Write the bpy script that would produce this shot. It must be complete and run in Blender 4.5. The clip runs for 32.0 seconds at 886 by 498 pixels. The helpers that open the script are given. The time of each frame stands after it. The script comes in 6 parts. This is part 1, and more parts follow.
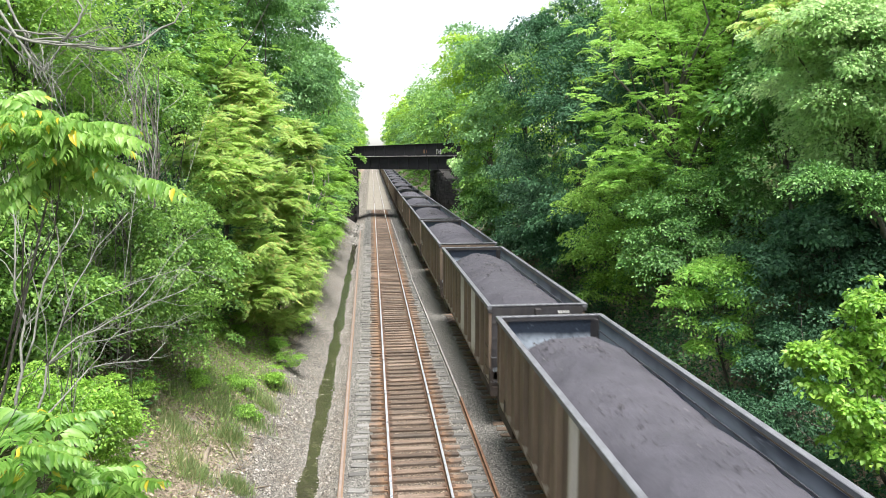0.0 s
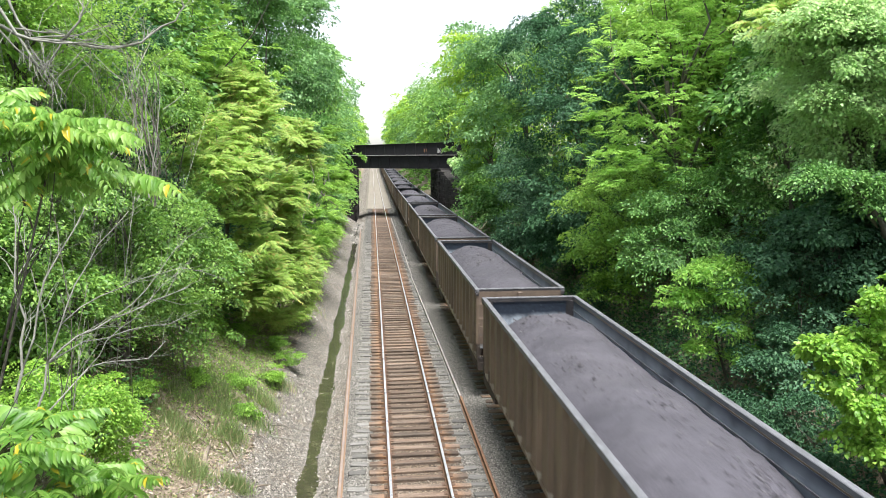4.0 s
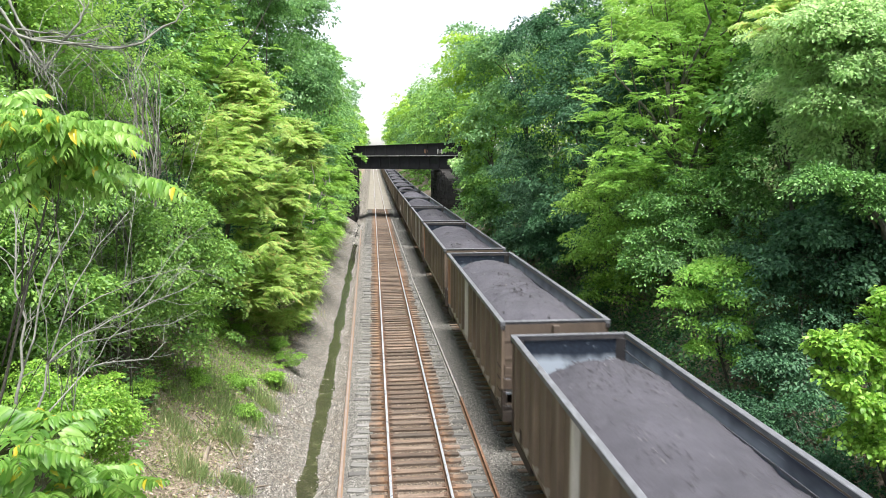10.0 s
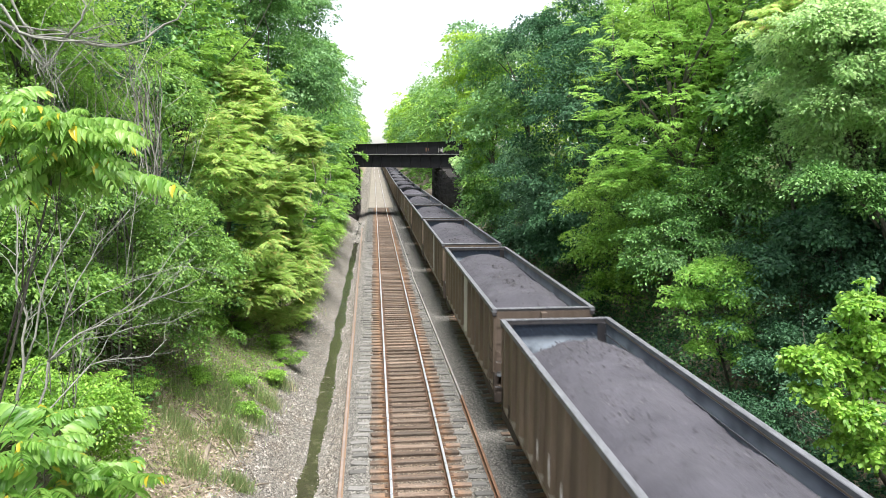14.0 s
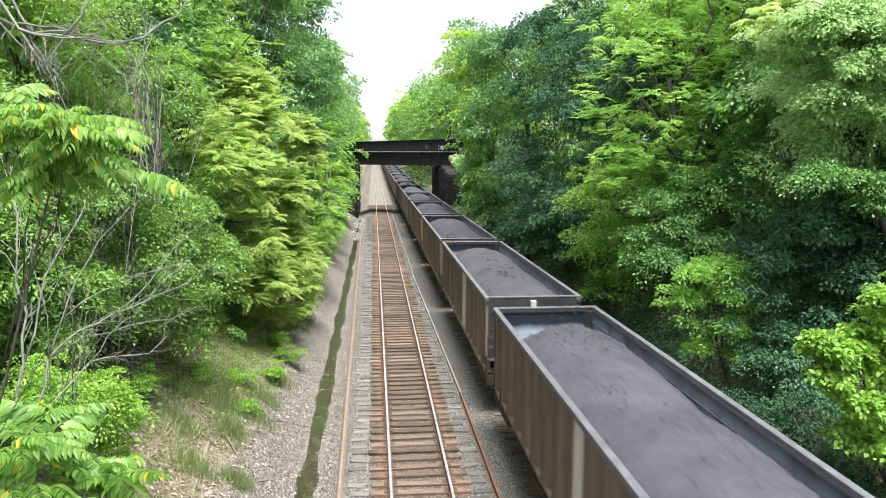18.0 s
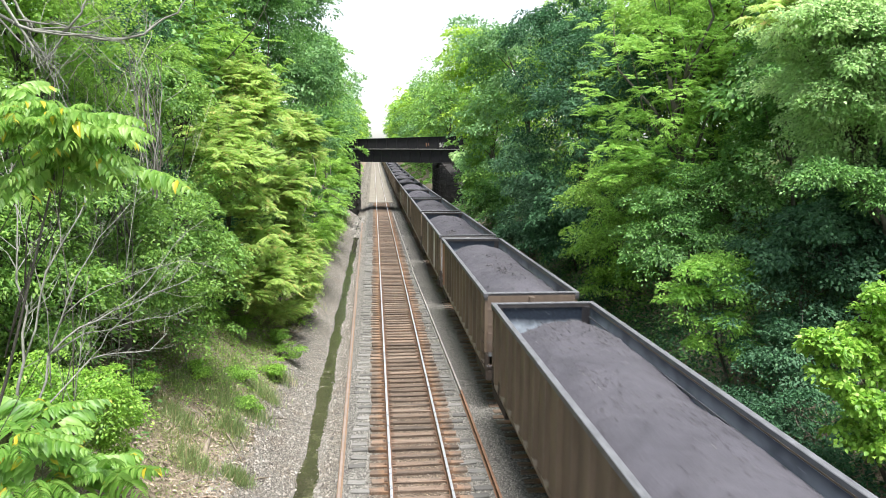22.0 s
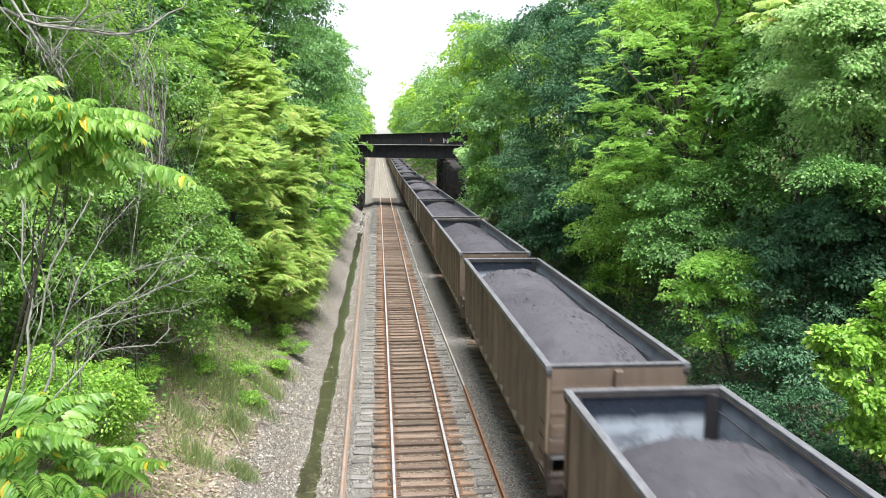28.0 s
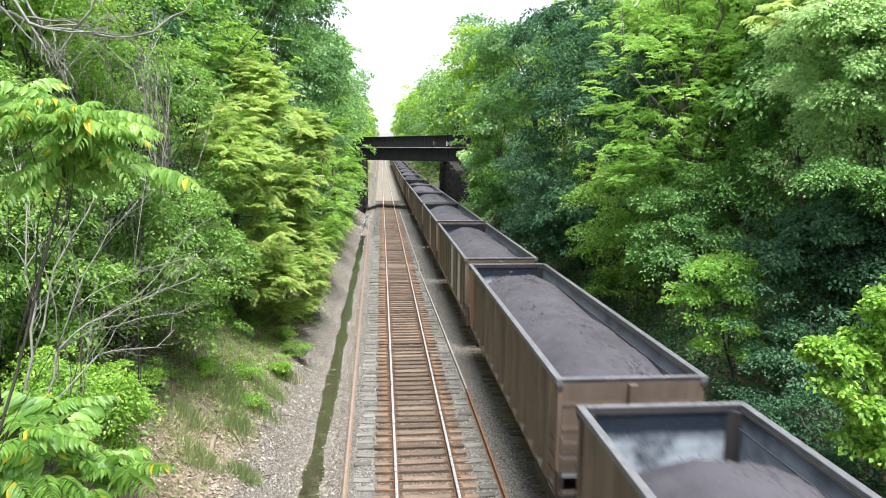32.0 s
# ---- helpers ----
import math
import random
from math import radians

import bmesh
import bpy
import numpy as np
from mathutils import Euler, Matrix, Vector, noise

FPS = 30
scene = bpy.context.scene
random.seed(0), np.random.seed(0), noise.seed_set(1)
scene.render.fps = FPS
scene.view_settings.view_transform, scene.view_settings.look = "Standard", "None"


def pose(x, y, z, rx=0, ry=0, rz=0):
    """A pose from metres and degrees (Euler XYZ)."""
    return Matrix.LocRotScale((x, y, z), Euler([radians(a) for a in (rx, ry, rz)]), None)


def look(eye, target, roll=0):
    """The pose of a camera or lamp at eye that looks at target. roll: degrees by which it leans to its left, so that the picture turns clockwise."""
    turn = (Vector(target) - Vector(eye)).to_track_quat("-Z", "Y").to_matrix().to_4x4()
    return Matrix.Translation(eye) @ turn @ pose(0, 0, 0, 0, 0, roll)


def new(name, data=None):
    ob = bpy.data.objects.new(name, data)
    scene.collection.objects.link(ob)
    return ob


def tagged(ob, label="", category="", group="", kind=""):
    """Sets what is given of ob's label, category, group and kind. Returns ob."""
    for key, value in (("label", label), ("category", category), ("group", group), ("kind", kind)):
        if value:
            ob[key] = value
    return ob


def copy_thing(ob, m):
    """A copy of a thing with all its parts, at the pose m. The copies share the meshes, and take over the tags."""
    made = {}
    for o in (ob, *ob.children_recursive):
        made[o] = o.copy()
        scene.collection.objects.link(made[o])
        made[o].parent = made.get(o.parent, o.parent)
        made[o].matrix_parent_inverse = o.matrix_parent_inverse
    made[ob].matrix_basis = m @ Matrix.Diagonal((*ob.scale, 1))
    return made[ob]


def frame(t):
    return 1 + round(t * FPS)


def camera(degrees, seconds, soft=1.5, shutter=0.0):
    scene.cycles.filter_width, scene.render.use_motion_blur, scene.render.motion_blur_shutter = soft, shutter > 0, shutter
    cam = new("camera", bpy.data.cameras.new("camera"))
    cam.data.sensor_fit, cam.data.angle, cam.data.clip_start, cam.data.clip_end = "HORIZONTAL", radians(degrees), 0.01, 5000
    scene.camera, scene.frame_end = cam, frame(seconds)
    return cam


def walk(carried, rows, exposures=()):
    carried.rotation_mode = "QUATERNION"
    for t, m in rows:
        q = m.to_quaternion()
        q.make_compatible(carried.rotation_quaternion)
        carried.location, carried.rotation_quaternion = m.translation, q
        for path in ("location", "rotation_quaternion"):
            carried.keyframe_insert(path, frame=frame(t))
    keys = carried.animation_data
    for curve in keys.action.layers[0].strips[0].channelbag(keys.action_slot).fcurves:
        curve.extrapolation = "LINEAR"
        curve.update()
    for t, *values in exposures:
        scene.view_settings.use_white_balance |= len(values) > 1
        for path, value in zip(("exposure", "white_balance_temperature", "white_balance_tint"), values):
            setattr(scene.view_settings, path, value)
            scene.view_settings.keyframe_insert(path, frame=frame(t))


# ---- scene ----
from functools import lru_cache

# camera: handheld on an overpass, it only turns a little
EYE = (-1.11, 0.0, 8.30)


def aim(yaw, pitch, roll):
    a, b = radians(yaw), radians(pitch)
    d = Vector((math.sin(a) * math.cos(b), math.cos(a) * math.cos(b), -math.sin(b)))
    return look(EYE, Vector(EYE) + d * 10, roll)


TURNS = [
    (0, 5.628, 7.279, -0.234), (0.5, 5.628, 7.314, -0.208), (1, 5.630, 7.348, -0.175), (1.5, 5.632, 7.377, -0.163),
    (2, 5.622, 7.389, -0.208), (2.5, 5.616, 7.374, -0.219), (3, 5.604, 7.342, -0.167), (3.5, 5.596, 7.322, -0.122),
    (5.5, 5.667, 7.494, -0.149), (6, 5.679, 7.478, -0.164), (6.5, 5.695, 7.437, -0.155), (7, 5.703, 7.387, -0.134),
    (7.5, 5.695, 7.355, -0.100), (8, 5.651, 7.340, -0.075), (8.5, 5.595, 7.327, -0.090), (9, 5.571, 7.307, -0.128),
    (9.5, 5.571, 7.297, -0.123), (10, 5.585, 7.292, -0.056), (10.5, 5.602, 7.330, 0.007), (11, 5.611, 7.369, -0.011),
    (11.5, 5.592, 7.380, -0.013), (12, 5.558, 7.390, -0.026), (12.5, 5.530, 7.414, 0.010), (13, 5.527, 7.449, 0.036),
    (13.5, 5.533, 7.453, 0.076), (14, 5.504, 7.412, 0.085), (14.5, 5.449, 7.361, 0.008), (16.5, 5.498, 7.550, 0.163),
    (17, 5.500, 7.557, 0.162), (17.5, 5.510, 7.582, 0.161), (18, 5.520, 7.599, 0.176), (18.5, 5.498, 7.607, 0.207),
    (19, 5.496, 7.614, 0.207), (19.5, 5.515, 7.624, 0.215), (20, 5.532, 7.662, 0.182), (20.5, 5.543, 7.690, 0.196),
    (21, 5.545, 7.723, 0.251), (21.5, 5.524, 7.751, 0.241), (22, 5.503, 7.810, 0.236), (22.5, 5.520, 7.873, 0.245),
    (23, 5.550, 7.897, 0.254), (23.5, 5.569, 7.875, 0.261), (24, 5.577, 7.859, 0.257), (24.5, 5.581, 7.866, 0.307),
    (25, 5.574, 7.862, 0.299), (25.5, 5.534, 7.834, 0.275), (27.5, 5.185, 8.113, 0.460), (28, 5.188, 8.138, 0.436),
    (28.5, 5.207, 8.151, 0.374), (29, 5.238, 8.097, 0.313), (29.5, 5.225, 8.023, 0.214), (30, 5.169, 7.944, 0.208),
    (30.5, 5.101, 7.866, 0.353), (31, 5.051, 7.834, 0.452), (31.5, 5.013, 7.855, 0.518), (32, 4.966, 7.924, 0.500),
]
cam = camera(63.56, 32.0, soft=0.7, shutter=0.3)
walk(cam, [(t, aim(a, b, c)) for t, a, b, c in TURNS], exposures=[(0.0, 0.98), (32.0, 0.98)])

# ---- sky and sun: bright overcast ----
SUN_ELEV, SUN_AZ = 72.0, 155.0      # degrees; azimuth clockwise from the way the track runs
world = bpy.data.worlds.new("sky")
scene.world = world
world.use_nodes = True
wn = world.node_tree
wn.nodes.clear()
sky = wn.nodes.new("ShaderNodeTexSky")
sky.sky_type = "NISHITA"
sky.sun_disc = False
sky.sun_elevation = radians(SUN_ELEV)
sky.sun_rotation = radians(SUN_AZ)
sky.air_density, sky.dust_density, sky.ozone_density = 1.0, 1.5, 1.0
pale = wn.nodes.new("ShaderNodeHueSaturation")
pale.inputs["Saturation"].default_value = 0.38
pale.inputs["Value"].default_value = 1.02
back = wn.nodes.new("ShaderNodeBackground")
back.inputs["Strength"].default_value = 0.15
wout = wn.nodes.new("ShaderNodeOutputWorld")
wn.links.new(sky.outputs[0], pale.inputs["Color"])
wn.links.new(pale.outputs[0], back.inputs["Color"])
wn.links.new(back.outputs[0], wout.inputs["Surface"])

sun_data = bpy.data.lights.new("sun", "SUN")
sun_data.energy, sun_data.angle, sun_data.color = 5.0, radians(26), (1.0, 0.975, 0.93)
sun = new("sun", sun_data)
se, sa = radians(SUN_ELEV), radians(SUN_AZ)
sun_dir = Vector((math.sin(sa) * math.cos(se), math.cos(sa) * math.cos(se), math.sin(se)))
sun.matrix_world = look(sun_dir * 60, (0, 0, 0))


# ---- materials ----
def node_mat(name):
    m = bpy.data.materials.new(name)
    m.use_nodes = True
    nt = m.node_tree
    b = nt.nodes["Principled BSDF"]
    return m, nt, b


def ramp(nt, fac, stops):
    r = nt.nodes.new("ShaderNodeValToRGB")
    e = r.color_ramp.elements
    while len(e) < len(stops):
        e.new(0.5)
    for el, (p, c) in zip(e, stops):
        el.position, el.color = p, (*c, 1)
    nt.links.new(fac, r.inputs[0])
    return r.outputs[0]


def noise_tex(nt, vec, scale, detail=6, rough=0.6, stretch=None):
    if stretch:
        mp = nt.nodes.new("ShaderNodeMapping")
        mp.inputs["Scale"].default_value = stretch
        nt.links.new(vec, mp.inputs[0])
        vec = mp.outputs[0]
    n = nt.nodes.new("ShaderNodeTexNoise")
    n.inputs["Scale"].default_value, n.inputs["Detail"].default_value = scale, detail
    n.inputs["Roughness"].default_value = rough
    nt.links.new(vec, n.inputs["Vector"])
    return n.outputs[0]


def mix_col(nt, fac, a, b, mode="MIX"):
    m = nt.nodes.new("ShaderNodeMix")
    m.data_type, m.blend_type = "RGBA", mode
    if isinstance(fac, (int, float)):
        m.inputs[0].default_value = fac
    else:
        nt.links.new(fac, m.inputs[0])
    for sock, v in ((m.inputs[6], a), (m.inputs[7], b)):
        if isinstance(v, tuple):
            sock.default_value = (*v, 1)
        else:
            nt.links.new(v, sock)
    return m.outputs[2]


def math_node(nt, op, a, b=0.0, clamp=False):
    m = nt.nodes.new("ShaderNodeMath")
    m.operation, m.use_clamp = op, clamp
    for s, v in zip(m.inputs, (a, b)):
        if isinstance(v, (int, float)):
            s.default_value = v
        else:
            nt.links.new(v, s)
    return m.outputs[0]


def obj_vec(nt, shift=True):
    """Object space, shifted for each object so that alike pieces differ."""
    tc = nt.nodes.new("ShaderNodeTexCoord")
    if not shift:
        return tc.outputs["Object"]
    oi = nt.nodes.new("ShaderNodeObjectInfo")
    mu = math_node(nt, "MULTIPLY", oi.outputs["Random"], 57.0)
    ad = nt.nodes.new("ShaderNodeVectorMath")
    ad.operation = "ADD"
    nt.links.new(tc.outputs["Object"], ad.inputs[0])
    nt.links.new(mu, ad.inputs[1])
    return ad.outputs[0]


def surface(name, c1, c2, c3=None, scale=3.0, fine=40.0, rough=0.85, metal=0.0, bump=0.4, dist=0.01, vary=0.15,
            stain=0.5, stretch=None, shift=True, spec=0.3, grain=1.1):
    """Two-scale surface: broad patches of c1 and c2, stains of c3, fine relief; vary: brightness from piece to piece."""
    m, nt, b = node_mat(name)
    v = obj_vec(nt, shift)
    n1 = noise_tex(nt, v, scale, 5, 0.65, stretch)
    col = ramp(nt, n1, [(0.32, c1), (0.68, c2)])
    n2 = noise_tex(nt, v, fine, 4, 0.7)
    if c3:
        n3 = noise_tex(nt, v, scale * 0.45, 6, 0.7, stretch)
        f = math_node(nt, "MULTIPLY", math_node(nt, "SUBTRACT", n3, 0.5 - 0.12), stain * 4, True)
        f = math_node(nt, "MULTIPLY", f, stain)
        col = mix_col(nt, f, col, c3)
    g = math_node(nt, "ADD", math_node(nt, "MULTIPLY", n2, grain), 1 - grain / 2)
    col = mix_col(nt, 1.0, col, g, "MULTIPLY")
    if vary:
        oi = nt.nodes.new("ShaderNodeObjectInfo")
        k = math_node(nt, "ADD", math_node(nt, "MULTIPLY", oi.outputs["Random"], 2 * vary), 1 - vary)
        col = mix_col(nt, 1.0, col, k, "MULTIPLY")
    nt.links.new(col, b.inputs["Base Color"])
    r = math_node(nt, "ADD", math_node(nt, "MULTIPLY", n1, 0.3), rough - 0.15, True)
    nt.links.new(r, b.inputs["Roughness"])
    b.inputs["Metallic"].default_value = metal
    b.inputs["Specular IOR Level"].default_value = spec
    bp = nt.nodes.new("ShaderNodeBump")
    bp.inputs["Strength"].default_value, bp.inputs["Distance"].default_value = bump, dist
    nt.links.new(n2, bp.inputs["Height"])
    nt.links.new(bp.outputs[0], b.inputs["Normal"])
    return m


def leaf_mat(name, dark, mid, light, odd=None, odd_share=0.0, translucent=0.35, rough=0.5, broad=0.35):
    """Leaves: each one its own green; branches differ at a broader scale."""
    m, nt, b = node_mat(name)
    ge = nt.nodes.new("ShaderNodeNewGeometry")
    rnd = ge.outputs["Random Per Island"]
    tc = nt.nodes.new("ShaderNodeTexCoord")
    n = noise_tex(nt, tc.outputs["Object"], broad, 3, 0.6)
    mixed = math_node(nt, "ADD", math_node(nt, "MULTIPLY", rnd, 0.75), math_node(nt, "MULTIPLY", math_node(nt, "SUBTRACT", n, 0.32), 1.0), True)
    stops = [(0.1, dark), (0.5, mid), (0.92, light)]
    col = ramp(nt, mixed, stops)
    if odd:
        col = mix_col(nt, math_node(nt, "GREATER_THAN", rnd, 1 - odd_share), col, odd)
    nt.links.new(col, b.inputs["Base Color"])
    b.inputs["Roughness"].default_value = rough
    b.inputs["Specular IOR Level"].default_value = 0.5
    tr = nt.nodes.new("ShaderNodeBsdfTranslucent")
    tcol = mix_col(nt, 0.5, col, tuple(min(1, c * 1.6) for c in light))
    nt.links.new(tcol, tr.inputs["Color"])
    mx = nt.nodes.new("ShaderNodeMixShader")
    mx.inputs[0].default_value = translucent
    nt.links.new(b.outputs[0], mx.inputs[1])
    nt.links.new(tr.outputs[0], mx.inputs[2])
    nt.links.new(mx.outputs[0], nt.nodes["Material Output"].inputs["Surface"])
    return m


def pebbles(nt, v, scale, stops):
    """Broken stones: a shade for each, dark joints; gives colour and height."""
    out = []
    for k, sc in enumerate((scale, scale * 2.1)):
        vo = nt.nodes.new("ShaderNodeTexVoronoi")
        vo.inputs["Scale"].default_value = sc
        nt.links.new(v, vo.inputs["Vector"])
        sp = nt.nodes.new("ShaderNodeSeparateColor")
        nt.links.new(vo.outputs["Color"], sp.inputs[0])
        c = ramp(nt, sp.outputs[0], stops)
        h = math_node(nt, "SUBTRACT", 1.0, math_node(nt, "MULTIPLY", vo.outputs["Distance"], 1.35), True)
        out.append((mix_col(nt, 1.0, c, math_node(nt, "ADD", math_node(nt, "MULTIPLY", h, 1.15), 0.13), "MULTIPLY"), h))
    f = math_node(nt, "MULTIPLY", math_node(nt, "SUBTRACT", noise_tex(nt, v, 5, 3), 0.42), 6, True)
    return mix_col(nt, f, out[0][0], out[1][0]), math_node(nt, "ADD", out[0][1], math_node(nt, "MULTIPLY", out[1][1], 0.4))


def ballast_mat():
    """Crushed stone, rust-brown between and beside the running rails of the empty track."""
    m, nt, b = node_mat("ballast_stone")
    v = obj_vec(nt, False)
    col, h = pebbles(nt, v, 20, [(0.0, (0.12, 0.117, 0.108)), (0.5, (0.27, 0.262, 0.24)), (1.0, (0.52, 0.51, 0.47))])
    sep = nt.nodes.new("ShaderNodeSeparateXYZ")
    nt.links.new(v, sep.inputs[0])
    wob = noise_tex(nt, v, 1.3, 5, 0.7)
    near = math_node(nt, "MULTIPLY", math_node(nt, "SUBTRACT", math_node(nt, "ADD", 0.95, wob), math_node(nt, "ABSOLUTE", sep.outputs["X"])), 2.2, True)
    f = math_node(nt, "MULTIPLY", near, math_node(nt, "ADD", wob, 0.15), True)
    col = mix_col(nt, f, col, mix_col(nt, 1.0, col, (1.0, 0.72, 0.50), "MULTIPLY"))
    nt.links.new(col, b.inputs["Base Color"])
    b.inputs["Roughness"].default_value = 0.92
    b.inputs["Specular IOR Level"].default_value = 0.2
    bp = nt.nodes.new("ShaderNodeBump")
    bp.inputs["Strength"].default_value, bp.inputs["Distance"].default_value = 0.9, 0.05
    nt.links.new(h, bp.inputs["Height"])
    nt.links.new(bp.outputs[0], b.inputs["Normal"])
    return m


M_BALLAST = ballast_mat()
M_TIE = surface("creosoted_wood", (0.06, 0.049, 0.042), (0.17, 0.137, 0.112), (0.25, 0.145, 0.088), 2.5, 26, 0.9, bump=1.0, dist=0.03, vary=0.4, stain=0.55, stretch=(0.5, 4, 4), grain=1.8)


def rail_stain(m):
    """Rust washed off the rails on to the ties, stronger outside the rails."""
    nt = m.node_tree
    b = nt.nodes["Principled BSDF"]
    col = b.inputs["Base Color"].links[0].from_socket
    tc = nt.nodes.new("ShaderNodeTexCoord")
    sep = nt.nodes.new("ShaderNodeSeparateXYZ")
    nt.links.new(tc.outputs["Object"], sep.inputs[0])
    d = math_node(nt, "ABSOLUTE", math_node(nt, "SUBTRACT", math_node(nt, "ABSOLUTE", sep.outputs["X"]), 0.86))
    f = math_node(nt, "SUBTRACT", 1.0, math_node(nt, "MULTIPLY", d, 3.6), True)
    n = noise_tex(nt, obj_vec(nt), 3.0, 5, 0.7)
    f = math_node(nt, "MULTIPLY", f, math_node(nt, "MULTIPLY", n, 1.0), True)
    nt.links.new(mix_col(nt, f, col, (0.30, 0.155, 0.075)), b.inputs["Base Color"])


rail_stain(M_TIE)
M_TIEGREY = surface("bleached_wood", (0.105, 0.102, 0.097), (0.185, 0.18, 0.172), (0.08, 0.074, 0.067), 4, 30, 0.9, bump=0.8, dist=0.02, vary=0.35, stretch=(0.5, 4, 4))
M_RUST = surface("rust", (0.10, 0.055, 0.035), (0.20, 0.11, 0.065), (0.07, 0.05, 0.042), 6, 60, 0.85, bump=0.4, vary=0.1, stain=0.5)
M_PLATE = surface("dark_rusty_plate", (0.07, 0.05, 0.04), (0.13, 0.085, 0.06), (0.18, 0.10, 0.06), 6, 60, 0.85, vary=0.2)
M_ORANGE = surface("fresh_rust", (0.15, 0.082, 0.05), (0.25, 0.14, 0.088), (0.13, 0.09, 0.068), 5, 60, 0.85, vary=0.05)
M_BUFF = surface("pale_rust", (0.185, 0.118, 0.075), (0.25, 0.162, 0.10), (0.17, 0.135, 0.118), 3, 60, 0.85, vary=0.05)
M_HEAD = surface("grey_brown_rail_head", (0.16, 0.135, 0.125), (0.24, 0.195, 0.175), (0.24, 0.155, 0.09), 3, 60, 0.8, vary=0.05)
M_GREYRAIL = surface("old_rail_steel", (0.28, 0.27, 0.26), (0.42, 0.40, 0.38), (0.25, 0.16, 0.1), 3, 50, 0.6, metal=0.3, vary=0.05)
M_POLISH = surface("polished_rail", (0.78, 0.78, 0.78), (0.88, 0.88, 0.88), None, 3, 80, 0.30, metal=0.9, bump=0.1, vary=0)
M_GIRDER = surface("sooty_steel", (0.008, 0.008, 0.010), (0.018, 0.018, 0.021), (0.035, 0.026, 0.024), 1.2, 20, 0.8, bump=0.3, vary=0.1, stain=0.25)
M_FLANGE = surface("weathered_flange", (0.38, 0.37, 0.36), (0.55, 0.54, 0.52), (0.2, 0.15, 0.12), 3, 20, 0.8, vary=0.1)
M_MASONRY = surface("sooty_masonry", (0.016, 0.015, 0.015), (0.045, 0.042, 0.04), (0.012, 0.012, 0.012), 1.5, 14, 0.95, bump=1.0, dist=0.04, vary=0.3)
M_BARK = surface("bark", (0.075, 0.068, 0.055), (0.15, 0.138, 0.115), (0.055, 0.066, 0.04), 5, 40, 0.95, bump=0.9, dist=0.02, vary=0.15, stretch=(3, 3, 0.5))
M_PALEBARK = surface("bleached_dead_wood", (0.165, 0.167, 0.145), (0.33, 0.33, 0.29), (0.12, 0.115, 0.095), 6, 40, 0.9, bump=0.5, vary=0.2)
M_LOG = surface("weathered_log", (0.16, 0.13, 0.10), (0.28, 0.235, 0.19), (0.10, 0.08, 0.06), 5, 40, 0.9, bump=0.8, vary=0.2, stretch=(0.6, 4, 4))
M_WATER, _nt, _b = node_mat("ditch_water")
_b.inputs["Base Color"].default_value = (0.030, 0.030, 0.015, 1)
_b.inputs["Roughness"].default_value = 0.15
_b.inputs["Specular IOR Level"].default_value = 0.3
_n = noise_tex(_nt, obj_vec(_nt, False), 3.0, 4)
# The palest stops are sky glints painted into the water colour.
_nt.links.new(ramp(_nt, noise_tex(_nt, obj_vec(_nt, False), 2.6, 8, 0.78), [(0.35, (0.020, 0.019, 0.013)), (0.5, (0.036, 0.034, 0.022)), (0.6, (0.058, 0.058, 0.032)), (0.68, (0.20, 0.19, 0.15)), (0.76, (0.40, 0.38, 0.32))]), _b.inputs["Base Color"])
_bp = _nt.nodes.new("ShaderNodeBump")
_bp.inputs["Strength"].default_value, _bp.inputs["Distance"].default_value = 0.15, 0.02
_nt.links.new(_n, _bp.inputs["Height"])
_nt.links.new(_bp.outputs[0], _b.inputs["Normal"])


